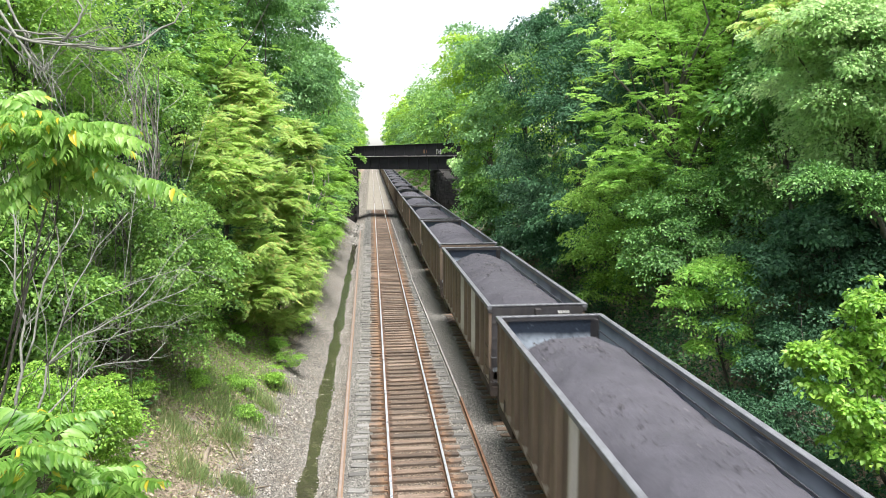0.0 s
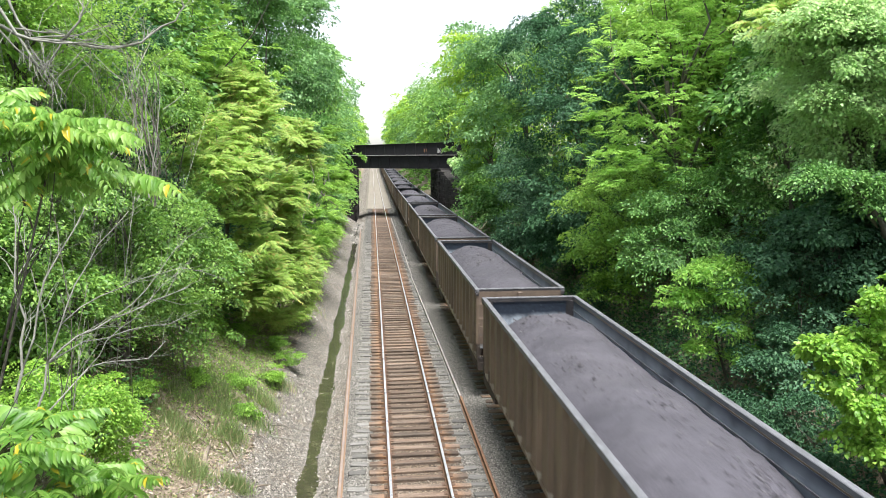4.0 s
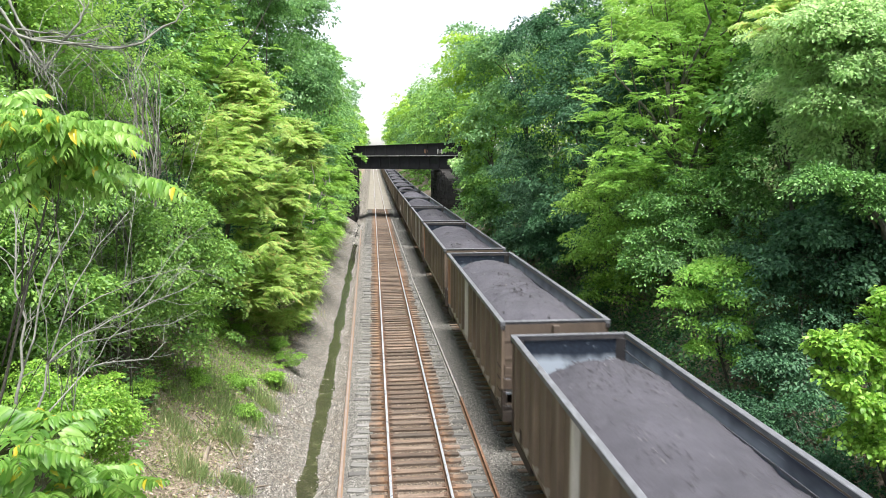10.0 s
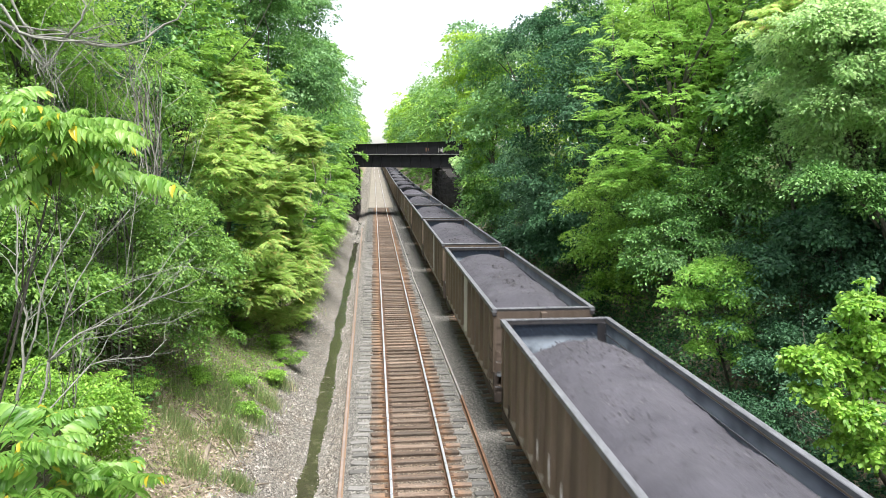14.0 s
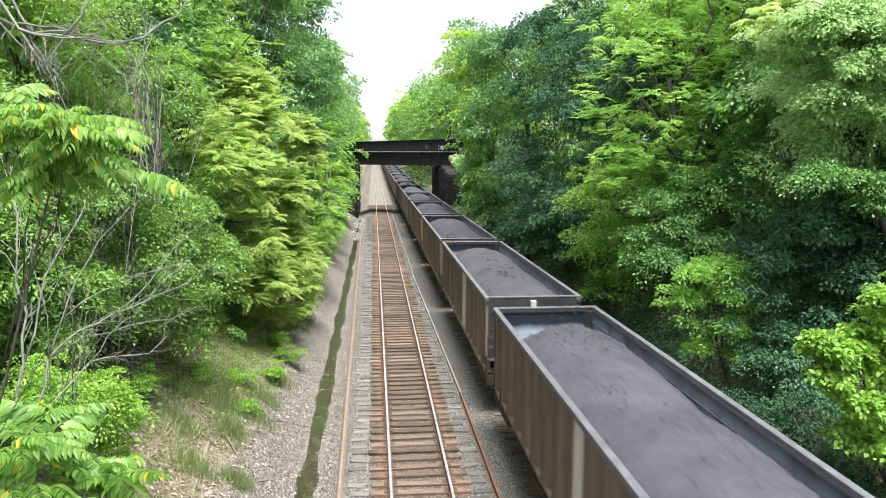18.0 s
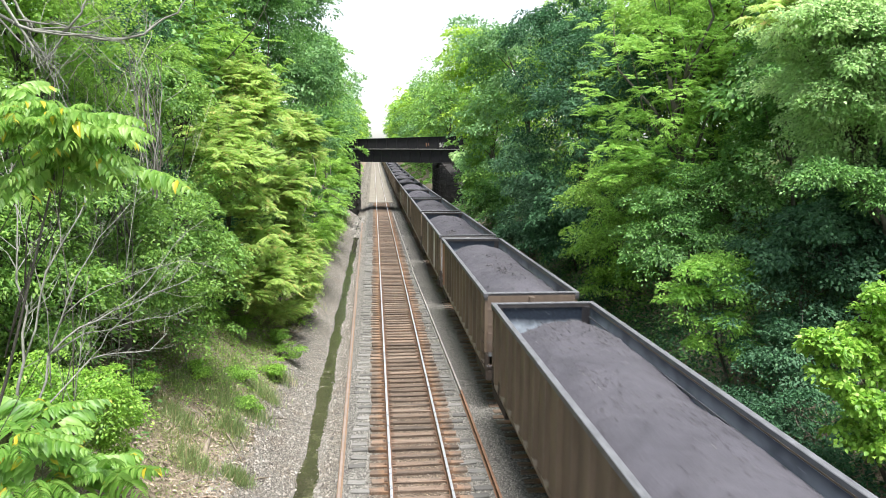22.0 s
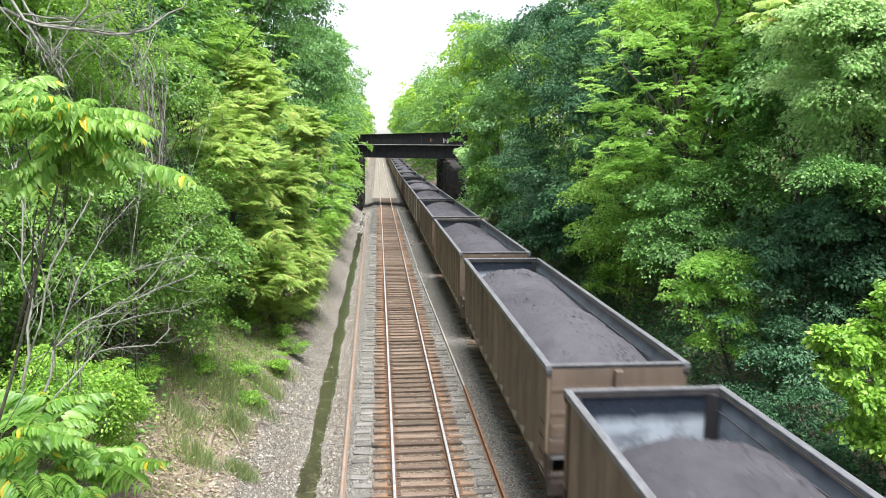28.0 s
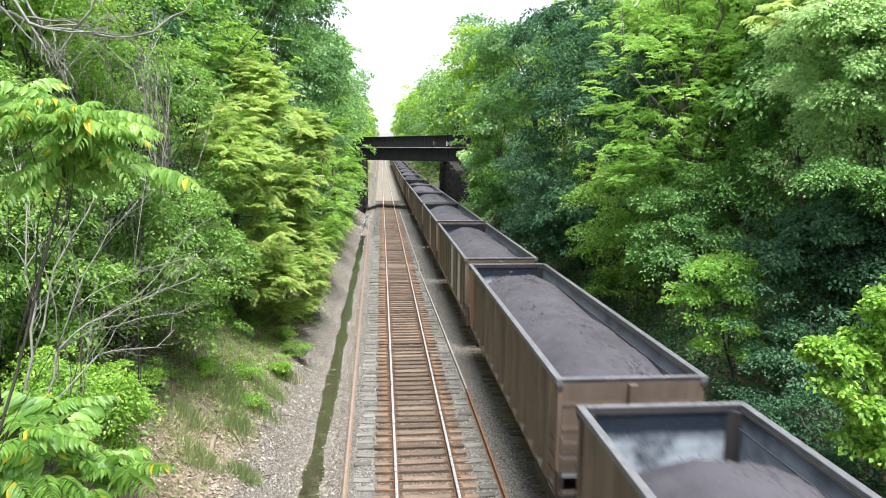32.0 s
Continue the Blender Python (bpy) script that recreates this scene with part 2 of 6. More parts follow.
def ground_mat():
    """Grey stone near the tracks and ditch, brown soil and litter on the banks."""
    m, nt, b = node_mat("ground_soil")
    v = obj_vec(nt, False)
    sep = nt.nodes.new("ShaderNodeSeparateXYZ")
    nt.links.new(v, sep.inputs[0])
    fine = noise_tex(nt, v, 18, 6, 0.75)
    mid = noise_tex(nt, v, 1.1, 6, 0.7)
    stone, _h = pebbles(nt, v, 25, [(0.0, (0.135, 0.123, 0.107)), (0.5, (0.29, 0.265, 0.232)), (1.0, (0.57, 0.54, 0.49))])
    stone = mix_col(nt, math_node(nt, "MULTIPLY", math_node(nt, "SUBTRACT", mid, 0.5), 3, True), stone, mix_col(nt, 1.0, stone, (0.86, 0.72, 0.58), "MULTIPLY"))
    soil = ramp(nt, fine, [(0.3, (0.11, 0.086, 0.065)), (0.5, (0.29, 0.235, 0.18)), (0.75, (0.52, 0.44, 0.355))])
    moss = ramp(nt, fine, [(0.3, (0.03, 0.05, 0.012)), (0.7, (0.10, 0.14, 0.04))])
    soil = mix_col(nt, math_node(nt, "MULTIPLY", math_node(nt, "SUBTRACT", mid, 0.54), 5, True), soil, moss)
    # leaf mould and moss under the woods above the banks
    mould = ramp(nt, fine, [(0.3, (0.022, 0.024, 0.011)), (0.55, (0.06, 0.062, 0.028)), (0.75, (0.12, 0.11, 0.06))])
    away = math_node(nt, "SUBTRACT", math_node(nt, "ABSOLUTE", math_node(nt, "SUBTRACT", sep.outputs["X"], 1.5)), 8.8)
    soil = mix_col(nt, math_node(nt, "MULTIPLY", math_node(nt, "ADD", away, mid), 0.8, True), soil, mix_col(nt, mid, mould, moss))
    wob = math_node(nt, "MULTIPLY", math_node(nt, "SUBTRACT", mid, 0.5), 3.2)
    xl = math_node(nt, "ADD", sep.outputs["X"], wob)
    left = math_node(nt, "MULTIPLY", math_node(nt, "ADD", xl, 5.3), 1.2, True)
    right = math_node(nt, "MULTIPLY", math_node(nt, "SUBTRACT", 6.6, xl), 1.5, True)
    fac = math_node(nt, "MULTIPLY", left, right)
    col = mix_col(nt, fac, soil, stone)
    nt.links.new(col, b.inputs["Base Color"])
    b.inputs["Roughness"].default_value = 0.95
    b.inputs["Specular IOR Level"].default_value = 0.15
    bp = nt.nodes.new("ShaderNodeBump")
    bp.inputs["Strength"].default_value, bp.inputs["Distance"].default_value = 1.0, 0.06
    nt.links.new(fine, bp.inputs["Height"])
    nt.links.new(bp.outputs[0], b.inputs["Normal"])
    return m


M_GROUND = ground_mat()


def paint(name, c1, c2, dirt, rough=0.6, streak=0.6):
    """Car paint with rain streaks down the sides and coal dust."""
    return surface(name, c1, c2, dirt, 1.6, 50, rough, 0.0, 0.25, 0.006, 0.07, streak, (2.2, 2.2, 0.35))


M_BROWN = paint("brown_car_paint", (0.140, 0.105, 0.076), (0.215, 0.164, 0.121), (0.082, 0.064, 0.052), streak=0.8)
# The body brown again, with the shade between cars put into it.
M_DKBROWN = paint("dark_brown_end_paint", (0.095, 0.071, 0.055), (0.14, 0.106, 0.083), (0.062, 0.050, 0.043))
M_TAN = paint("tan_car_paint", (0.127, 0.095, 0.074), (0.174, 0.131, 0.104), (0.08, 0.064, 0.054))
M_DARK = paint("black_car_paint", (0.022, 0.022, 0.026), (0.045, 0.044, 0.05), (0.09, 0.075, 0.065))
M_GREYP = paint("grey_car_paint", (0.22, 0.22, 0.23), (0.32, 0.32, 0.33), (0.14, 0.12, 0.11))
M_OCHRE = paint("orange_end_paint", (0.31, 0.165, 0.105), (0.39, 0.215, 0.14), (0.22, 0.14, 0.10))
M_FOOT = paint("dusty_foot_paint", (0.30, 0.28, 0.25), (0.42, 0.40, 0.36), (0.18, 0.15, 0.12))
M_STRIPE = paint("pale_post_paint", (0.42, 0.40, 0.37), (0.56, 0.54, 0.50), (0.25, 0.21, 0.17), streak=0.4)
M_WHITE = surface("white_marking", (0.62, 0.61, 0.59), (0.75, 0.74, 0.72), (0.45, 0.43, 0.4), 5, 50, 0.7)
M_CHORD = surface("worn_top_chord", (0.09, 0.093, 0.103), (0.225, 0.23, 0.252), (0.05, 0.052, 0.058), 9, 60, 0.6, 0.2, 0.4, 0.006, 0.08, 0.6, grain=2.0)


def liner_mat(name, start, pale):
    """Dark liner, scraped pale where the coal rubs, with shiny blotches."""
    m, nt, b = node_mat(name)
    v = obj_vec(nt, True)
    n1 = noise_tex(nt, v, 1.1, 5, 0.65)
    n2 = noise_tex(nt, v, 14, 5, 0.7)
    dark = ramp(nt, n2, [(0.3, (0.011, 0.017, 0.028)), (0.7, (0.032, 0.044, 0.066))])
    tc = nt.nodes.new("ShaderNodeTexCoord")
    sep = nt.nodes.new("ShaderNodeSeparateXYZ")
    nt.links.new(tc.outputs["Object"], sep.inputs[0])
    up = math_node(nt, "MULTIPLY", math_node(nt, "SUBTRACT", math_node(nt, "ADD", start - 0.12, math_node(nt, "MULTIPLY", n1, 0.25)), sep.outputs["Z"]), 4.0, True)
    blot = math_node(nt, "MULTIPLY", math_node(nt, "SUBTRACT", n1, 0.26), 4.0, True)
    col = mix_col(nt, math_node(nt, "MULTIPLY", up, math_node(nt, "MULTIPLY", blot, 0.85)), dark, pale)
    streak = noise_tex(nt, v, 3.0, 5, 0.7, (1, 0.35, 2.2))
    chip = math_node(nt, "MULTIPLY", math_node(nt, "SUBTRACT", streak, 0.63), 9, True)
    col = mix_col(nt, math_node(nt, "MULTIPLY", chip, 0.75), col, (0.5, 0.55, 0.60))
    nt.links.new(col, b.inputs["Base Color"])
    nt.links.new(math_node(nt, "ADD", math_node(nt, "MULTIPLY", n2, 0.3), 0.28), b.inputs["Roughness"])
    b.inputs["Metallic"].default_value = 0.2
    return m


def pebble_mat(name, stops):
    m, nt, b = node_mat(name)
    ge = nt.nodes.new("ShaderNodeNewGeometry")
    c = ramp(nt, ge.outputs["Random Per Island"], stops)
    n = noise_tex(nt, obj_vec(nt, False), 60, 3)
    c = mix_col(nt, 0.5, c, n, "MULTIPLY")
    nt.links.new(c, b.inputs["Base Color"])
    b.inputs["Roughness"].default_value = 0.95
    return m


M_LINER = liner_mat("scuffed_car_liner", 3.22, (0.50, 0.57, 0.65))
M_SIDELINER = liner_mat("scuffed_side_liner", 3.60, (0.29, 0.335, 0.385))
M_COAL = surface("coal", (0.047, 0.0455, 0.056), (0.079, 0.076, 0.092), (0.098, 0.093, 0.107), 0.9, 34, 0.85, 0, 0.8, 0.03, 0.10, 0.5, grain=1.7)
M_LUMP = pebble_mat("coal_lumps", [(0.0, (0.03, 0.028, 0.033)), (0.5, (0.065, 0.06, 0.07)), (0.88, (0.12, 0.112, 0.124)), (1.0, (0.26, 0.25, 0.26))])
M_UNDER = surface("grimy_iron", (0.022, 0.018, 0.016), (0.05, 0.042, 0.038), (0.09, 0.06, 0.04), 5, 30, 0.8, 0.1)

L_BRIGHT = leaf_mat("young_leaves", (0.055, 0.15, 0.02), (0.185, 0.38, 0.045), (0.40, 0.6, 0.11), translucent=0.4)
L_FEATHER = leaf_mat("feathery_leaves", (0.052, 0.135, 0.024), (0.165, 0.345, 0.05), (0.35, 0.545, 0.10), translucent=0.4)
L_GREEN = leaf_mat("green_leaves", (0.028, 0.092, 0.026), (0.095, 0.24, 0.055), (0.215, 0.41, 0.11), translucent=0.3)
L_VINE = leaf_mat("vine_leaves", (0.034, 0.10, 0.02), (0.118, 0.262, 0.045), (0.27, 0.44, 0.09), translucent=0.33)
L_PALE = leaf_mat("pale_broad_leaves", (0.10, 0.22, 0.08), (0.29, 0.50, 0.18), (0.50, 0.69, 0.30), translucent=0.46, rough=0.4)
# Darkened copies of the green leaves: the bank's shade is put into their colour.
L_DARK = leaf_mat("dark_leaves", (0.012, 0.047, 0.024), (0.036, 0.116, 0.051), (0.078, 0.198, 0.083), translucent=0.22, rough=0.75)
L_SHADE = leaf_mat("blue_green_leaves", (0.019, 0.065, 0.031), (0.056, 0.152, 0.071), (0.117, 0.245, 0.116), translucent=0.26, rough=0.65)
L_SUMAC = leaf_mat("sumac_leaflets", (0.13, 0.235, 0.05), (0.29, 0.455, 0.105), (0.48, 0.62, 0.20), (0.50, 0.39, 0.15), 0.12, 0.54, broad=0.8)
L_AIL = leaf_mat("ailanthus_leaflets", (0.07, 0.175, 0.035), (0.165, 0.335, 0.062), (0.31, 0.49, 0.12), (0.60, 0.46, 0.04), 0.035, 0.5, 0.42)
L_LOCUST = leaf_mat("locust_leaflets", (0.06, 0.165, 0.032), (0.19, 0.41, 0.065), (0.39, 0.61, 0.13), translucent=0.42)
L_GRASS = leaf_mat("grass_blades", (0.07, 0.12, 0.03), (0.14, 0.22, 0.05), (0.28, 0.33, 0.11), (0.38, 0.30, 0.16), 0.12, 0.3)
L_WEED = leaf_mat("wispy_weeds", (0.10, 0.155, 0.06), (0.19, 0.27, 0.10), (0.33, 0.42, 0.18), (0.48, 0.41, 0.25), 0.15, 0.35)
L_FAR = leaf_mat("distant_leaves", (0.045, 0.14, 0.026), (0.125, 0.29, 0.046), (0.27, 0.46, 0.09), translucent=0.3)
L_FARY = leaf_mat("distant_sunny_leaves", (0.09, 0.22, 0.02), (0.22, 0.42, 0.04), (0.42, 0.6, 0.075), translucent=0.35)
# Distance haze is put into this paler, bluer green.
L_FARB = leaf_mat("distant_blue_leaves", (0.045, 0.13, 0.046), (0.115, 0.26, 0.085), (0.23, 0.41, 0.15), translucent=0.3)


# ---- mesh tools ----
class Solid:
    """Collects plain pieces of one mesh."""

    def __init__(self):
        self.v, self.f = [], []

    def add(self, verts, faces):
        n = len(self.v)
        self.v += [tuple(p) for p in verts]
        self.f += [tuple(i + n for i in f) for f in faces]
        return self

    def box(self, x0, x1, y0, y1, z0, z1):
        p = [(x, y, z) for z in (z0, z1) for x, y in ((x0, y0), (x1, y0), (x1, y1), (x0, y1))]
        return self.add(p, [(3, 2, 1, 0), (4, 5, 6, 7), (0, 1, 5, 4), (1, 2, 6, 5), (2, 3, 7, 6), (3, 0, 4, 7)])

    def extrude(self, outline, axis, a, b):
        """Outline: points in the other two axes, in order; closed prism from a to b along axis."""
        def put(p, q):
            c = list(p)
            c.insert(axis, q)
            return c
        n = len(outline)
        pts = [put(p, a) for p in outline] + [put(p, b) for p in outline]
        faces = [tuple(range(n))[::-1], tuple(range(n, 2 * n))]
        faces += [(i, (i + 1) % n, (i + 1) % n + n, i + n) for i in range(n)]
        return self.add(pts, faces)

    def tube(self, pts, radii, sides=6):
        pts = [Vector(p) for p in pts]
        rings = []
        for i, p in enumerate(pts):
            d = (pts[min(i + 1, len(pts) - 1)] - pts[max(i - 1, 0)]).normalized()
            a = d.orthogonal().normalized() if i == 0 else (a - d * a.dot(d)).normalized()
            c = d.cross(a)
            rings.append([p + (a * math.cos(k * 2 * math.pi / sides) + c * math.sin(k * 2 * math.pi / sides)) * radii[i] for k in range(sides)])
        faces = []
        for i in range(len(pts) - 1):
            for k in range(sides):
                faces.append((i * sides + k, i * sides + (k + 1) % sides, (i + 1) * sides + (k + 1) % sides, (i + 1) * sides + k))
        faces += [tuple(range(sides))[::-1], tuple(range((len(pts) - 1) * sides, len(pts) * sides))]
        return self.add([q for r in rings for q in r], faces)

    def mesh(self, name, material, bevel=0.0, smooth=False):
        me = bpy.data.meshes.new(name)
        me.from_pydata(self.v, [], self.f)
        bm = bmesh.new()
        bm.from_mesh(me)
        bmesh.ops.recalc_face_normals(bm, faces=bm.faces)
        if bevel:
            bmesh.ops.bevel(bm, geom=list(bm.edges), offset=bevel, segments=1, affect="EDGES", clamp_overlap=True)
        bm.to_mesh(me)
        bm.free()
        me.materials.append(material)
        if smooth:
            me.shade_smooth()
        return me


def put(name, me, parent=None, m=None, label=""):
    ob = new(name, me)
    if parent:
        ob.parent = parent
    if m is not None:
        ob.matrix_basis = m
    if label:
        ob["label"] = label
    return ob


def thing(name, m, label, category, group="", kind=""):
    return tagged(put(name, None, None, m), label, category, group, kind)


def tri_mesh(name, V, F, material):
    me = bpy.data.meshes.new(name)
    V, F = np.asarray(V, np.float32), np.asarray(F, np.int32)
    me.vertices.add(len(V))
    me.vertices.foreach_set("co", V.ravel())
    me.loops.add(F.size)
    me.loops.foreach_set("vertex_index", F.ravel())
    me.polygons.add(len(F))
    me.polygons.foreach_set("loop_start", np.arange(len(F), dtype=np.int32) * F.shape[1])
    me.update(calc_edges=True)
    me.materials.append(material)
    return me


# ---- lie of the land ----
def rise(y):
    """The line climbs gently past the far bridge."""
    y = np.asarray(y, float)
    s = np.clip(y - 95, 0, 60)
    return np.where(y > 155, 0.012 * 30 + 0.012 * (y - 155), 0.012 * s * s / 120)


PROFILE_X = [-1500, -60, -30, -15, -11, -8.6, -6.8, -5.3, -4.4, -3.8, -3.38, -3.05, -2.68, -2.35, -1.9, 5.9, 6.5, 7.2, 9.0, 12, 16, 40, 80, 1500]
PROFILE_Z = [9.0, 8.5, 7.6, 6.6, 5.2, 3.2, 1.75, 0.55, 0.0, -0.38, -0.62, -0.76, -0.64, -0.46, -0.36, -0.36, -0.45, 0.05, 1.9, 4.4, 6.6, 8.0, 8.5, 9.0]


def land(x, y):
    x, y = np.asarray(x, float), np.asarray(y, float)
    z = np.interp(x, PROFILE_X, PROFILE_Z)
    rough = np.clip((np.abs(x - 1.7) - 5.2) / 3, 0, 1)
    z = z + rough * (0.16 * np.sin(x * 1.3 + y * 0.7) + 0.14 * np.sin(y * 0.43 - x * 0.5) + 0.08 * np.sin(y * 1.9 + x * 2.3))
    wob = 0.022 * np.sin(y * 0.9 + 1.3 * np.sin(y * 0.37)) + 0.010 * np.sin(y * 2.3 + 2 * np.sin(y * 0.71) + x) + 0.006 * np.sin(y * 5.1 + 3 * np.sin(y * 1.13) - 2 * x)
    z = z + wob * np.clip((-1.9 - x) / 0.6, 0, 1)
    return z + rise(y)


def ground():
    xs = np.unique(np.concatenate([np.array([-1500, -700, -300, -140, -80, -60, -45, -36]), np.arange(-30, -10, 1.2), np.arange(-10, -1.5, 0.16),
                                   np.array([-1, 0, 2, 4, 5.4]), np.arange(5.9, 12, 0.3), np.arange(12, 40, 1.5), np.array([50, 65, 80, 140, 300, 700, 1500])]))
    ys = np.unique(np.concatenate([np.arange(-800, 0, 40), np.arange(0, 10, 1), np.arange(10, 50, 0.4), np.arange(50, 120, 1.5), np.arange(120, 400, 10), np.arange(400, 1600, 60)]))
    X, Y = np.meshgrid(xs, ys)
    V = np.stack([X, Y, land(X, Y)], -1).reshape(-1, 3)
    n, k = len(xs), len(ys)
    i = np.arange((k - 1) * n).reshape(k - 1, n)[:, :-1].ravel()
    F = np.stack([i, i + 1, i + n + 1, i + n], -1)
    me = tri_mesh("ground", V, F, M_GROUND)
    me.shade_smooth()
    tagged(put("ground", me), "railway cutting with stony ditch and leaf-littered earth banks", "ground", "", "structure")


ground()

TRACK_Y = [-800, -400, -100, -20, 0, 20, 40, 60, 80, 95] + list(range(100, 160, 6)) + [160, 250, 400, 700, 1000]


def along(outline, name, material, x0=0.0, ys=None, smooth=False):
    """A profile (x, z) drawn along the line of the track."""
    ys = TRACK_Y if ys is None else ys
    n, V, F = len(outline), [], []
    for y in ys:
        r = float(rise(y))
        V += [(x0 + x, y, z + r) for x, z in outline]
    for j in range(len(ys) - 1):
        for i in range(n):
            F.append((j * n + i, j * n + (i + 1) % n, (j + 1) * n + (i + 1) % n, (j + 1) * n + i))
    F += [tuple(range(n)), tuple(range((len(ys) - 1) * n, len(ys) * n))]
    s = Solid()
    s.v, s.f = V, F
    return s.mesh(name, material, 0, smooth)


XT = 3.99                                    # centre of the loaded track
# Pale far gravel; haze and overexposure are put into its colour.
M_FARBED = surface("pale_gravel", (0.16, 0.145, 0.12), (0.24, 0.22, 0.19), (0.13, 0.11, 0.09), 0.6, 6, 0.95, bump=0.6, dist=0.03, vary=0, shift=False, grain=1.8)
tagged(put("far_ballast", along([(-2.7, -0.75), (-2.0, -0.178), (2.0, -0.178), (2.3, -0.6)], "far_ballast", M_FARBED, 0.0, [y for y in TRACK_Y if y >= 118])), "pale gravel past the bridge with haze put into its colour", "ballast", "", "structure")
tagged(put("ballast", along([(-2.3, -0.5), (-1.8, -0.24), (-1.25, -0.255), (1.25, -0.255), (2.0, -0.25), (2.8, -0.215), (5.2, -0.215), (5.7, -0.24), (6.3, -0.5)], "ballast", M_BALLAST)),
       "grey crushed stone ballast under two tracks", "ballast", "", "structure")
tagged(put("water", tri_mesh("water", [(-3.75, 10, -0.668), (-2.3, 10, -0.668), (-2.3, 97, -0.668), (-3.75, 97, -0.668)], [(0, 1, 2, 3)], M_WATER)),
       "shallow murky green ditch water beside the track", "water", "", "structure")

RAIL = [(-0.07, -0.172), (-0.07, -0.158), (-0.012, -0.145), (-0.009, -0.045), (-0.036, -0.032), (-0.036, -0.004), (-0.028, 0), (0.028, 0), (0.036, -0.004), (0.036, -0.032), (0.009, -0.045), (0.012, -0.145), (0.07, -0.158), (0.07, -0.172)]


def track(xc, label):
    t = thing("railway_track", pose(xc, 0, 0), label, "track", "tracks", "structure")
    for sx in (-0.755, 0.755):
        rail = put("rail", along(RAIL, "rail", M_RUST, sx), t)
        put("running_surface", along([(-0.038, -0.02), (-0.032, 0.004), (0.032, 0.004), (0.038, -0.02)], "running_surface", M_POLISH, sx), rail, None, "polished wheel-worn rail top")
    return t


track_a = track(0.0, "empty track with rusty rails on weathered timber ties")
track_b = track(XT, "track carrying the coal train on dark timber ties")


# ---- road bridge over the line ----
def bridge():
    b = thing("road_bridge", pose(2.3, 101, 0, 0, 0, -36), "sooty black steel girder bridge on stone abutments", "bridge")
    Ln = 10.5

    def girder(name, y0, z0, z1a, z1b, label, ext=0.0):
        x0, x1 = -Ln, Ln + ext
        s = Solid()
        s.extrude([(x0, z0), (x1, z0), (x1, z1b), (x0, z1a)], 1, y0, y0 + 0.04)
        g = put(name, s.mesh(name, M_GIRDER), b, None, label)
        fl = Solid()
        fl.box(x0, x1, y0 - 0.18, y0 + 0.22, z0 - 0.05, z0)
        put("bottom_flange", fl.mesh("bottom_flange", M_GIRDER, 0.01), g)
        fl = Solid()
        fl.extrude([(x0, z1a), (x1, z1b), (x1, z1b + 0.06), (x0, z1a + 0.06)], 1, y0 - 0.2, y0 + 0.22)
        put("top_flange", fl.mesh("top_flange", M_GIRDER, 0.01), g)
        n = 13
        for i in range(n + 1):
            x = x0 + (x1 - x0) * i / n
            zt = z1a + (z1b - z1a) * i / n
            st = Solid().box(-0.05, 0.05, -0.12, -0.001, z0, zt)
            put("stiffener", st.mesh("stiffener", M_GIRDER), g, pose(x, y0, 0))
        return g

    girder("lower_girder", -0.6, 6.75, 8.42, 8.42, "black riveted plate girder")
    girder("upper_girder", 0.0, 8.62, 9.85, 10.25, "black plate parapet with faded white scrawl", 1.2)
    girder("far_girder", 4.4, 6.75, 9.4, 9.4, "black plate girder on the far side")
    put("ledge", Solid().box(-Ln, Ln, -0.95, -0.25, 8.49, 8.56).mesh("ledge", M_FLANGE, 0.01), b, None, "pale ledge between the girders")
    put("deck", Solid().box(-Ln - 20, Ln + 20, -0.5, 4.8, 7.4, 8.3).mesh("deck", M_GIRDER), b, None, "dark bridge deck")
    # scrawl: a few pale strokes
    s = Solid()
    rng = random.Random(3)
    for i in range(7):
        x = 6.7 + i * 0.19
        s.box(x, x + 0.05, -0.135, -0.125, 8.75 + rng.random() * 0.2, 9.25 + rng.random() * 0.25)
    put("scrawl", s.mesh("scrawl", M_WHITE), b, None, "faded white painted strokes")
    s = Solid().box(4.6, 4.8, -0.135, -0.125, 8.9, 9.4).box(5.0, 5.1, -0.135, -0.125, 9.0, 9.35)
    put("rust_patch", s.mesh("rust_patch", M_RUST), b, None, "flaking rust patch")
    return b


bridge()


def stone_wall(name, m, length, heights, depth, label):
    """Courses of rough blocks; heights: at its two ends."""
    w = thing(name, m, label, "wall", "bridge masonry", "structure")
    core = Solid().extrude([(0, -1), (length, -1), (length, heights[1] - 0.05), (0, heights[0] - 0.05)], 1, 0.06, depth)
    put("core", core.mesh("core", M_MASONRY), w)
    rng = random.Random(5)
    shapes = [Solid().box(-k / 2, k / 2, -0.06, 0.2, 0, 0.46).mesh("stone_block", M_MASONRY, 0.03) for k in (0.8, 0.95, 1.1)]
    row = 0
    while row * 0.48 < max(heights):
        z, x = row * 0.48 - 0.4, -0.3 * (row % 2)
        while x < length:
            k = rng.choice((0, 1, 2))
            wd = (0.8, 0.95, 1.1)[k]
            top = heights[0] + (heights[1] - heights[0]) * min(1, max(0, (x + wd / 2) / length))
            if z + 0.46 < top + 0.1 and x + wd < length + 0.3:
                put("stone_block", shapes[k], w, pose(x + wd / 2, rng.uniform(-0.04, 0.03), z))
            x += wd + 0.02
        row += 1


stone_wall("abutment_east", pose(7.7, 108, 0.1, 0, 0, -90), 14, (6.7, 6.7), 4, "soot-black stone bridge abutment")
stone_wall("wing_wall_east", pose(7.75, 94, 0.1, 0, 0, -82), 16, (6.6, 2.2), 1.2, "soot-black stone wing wall stepping down the bank")
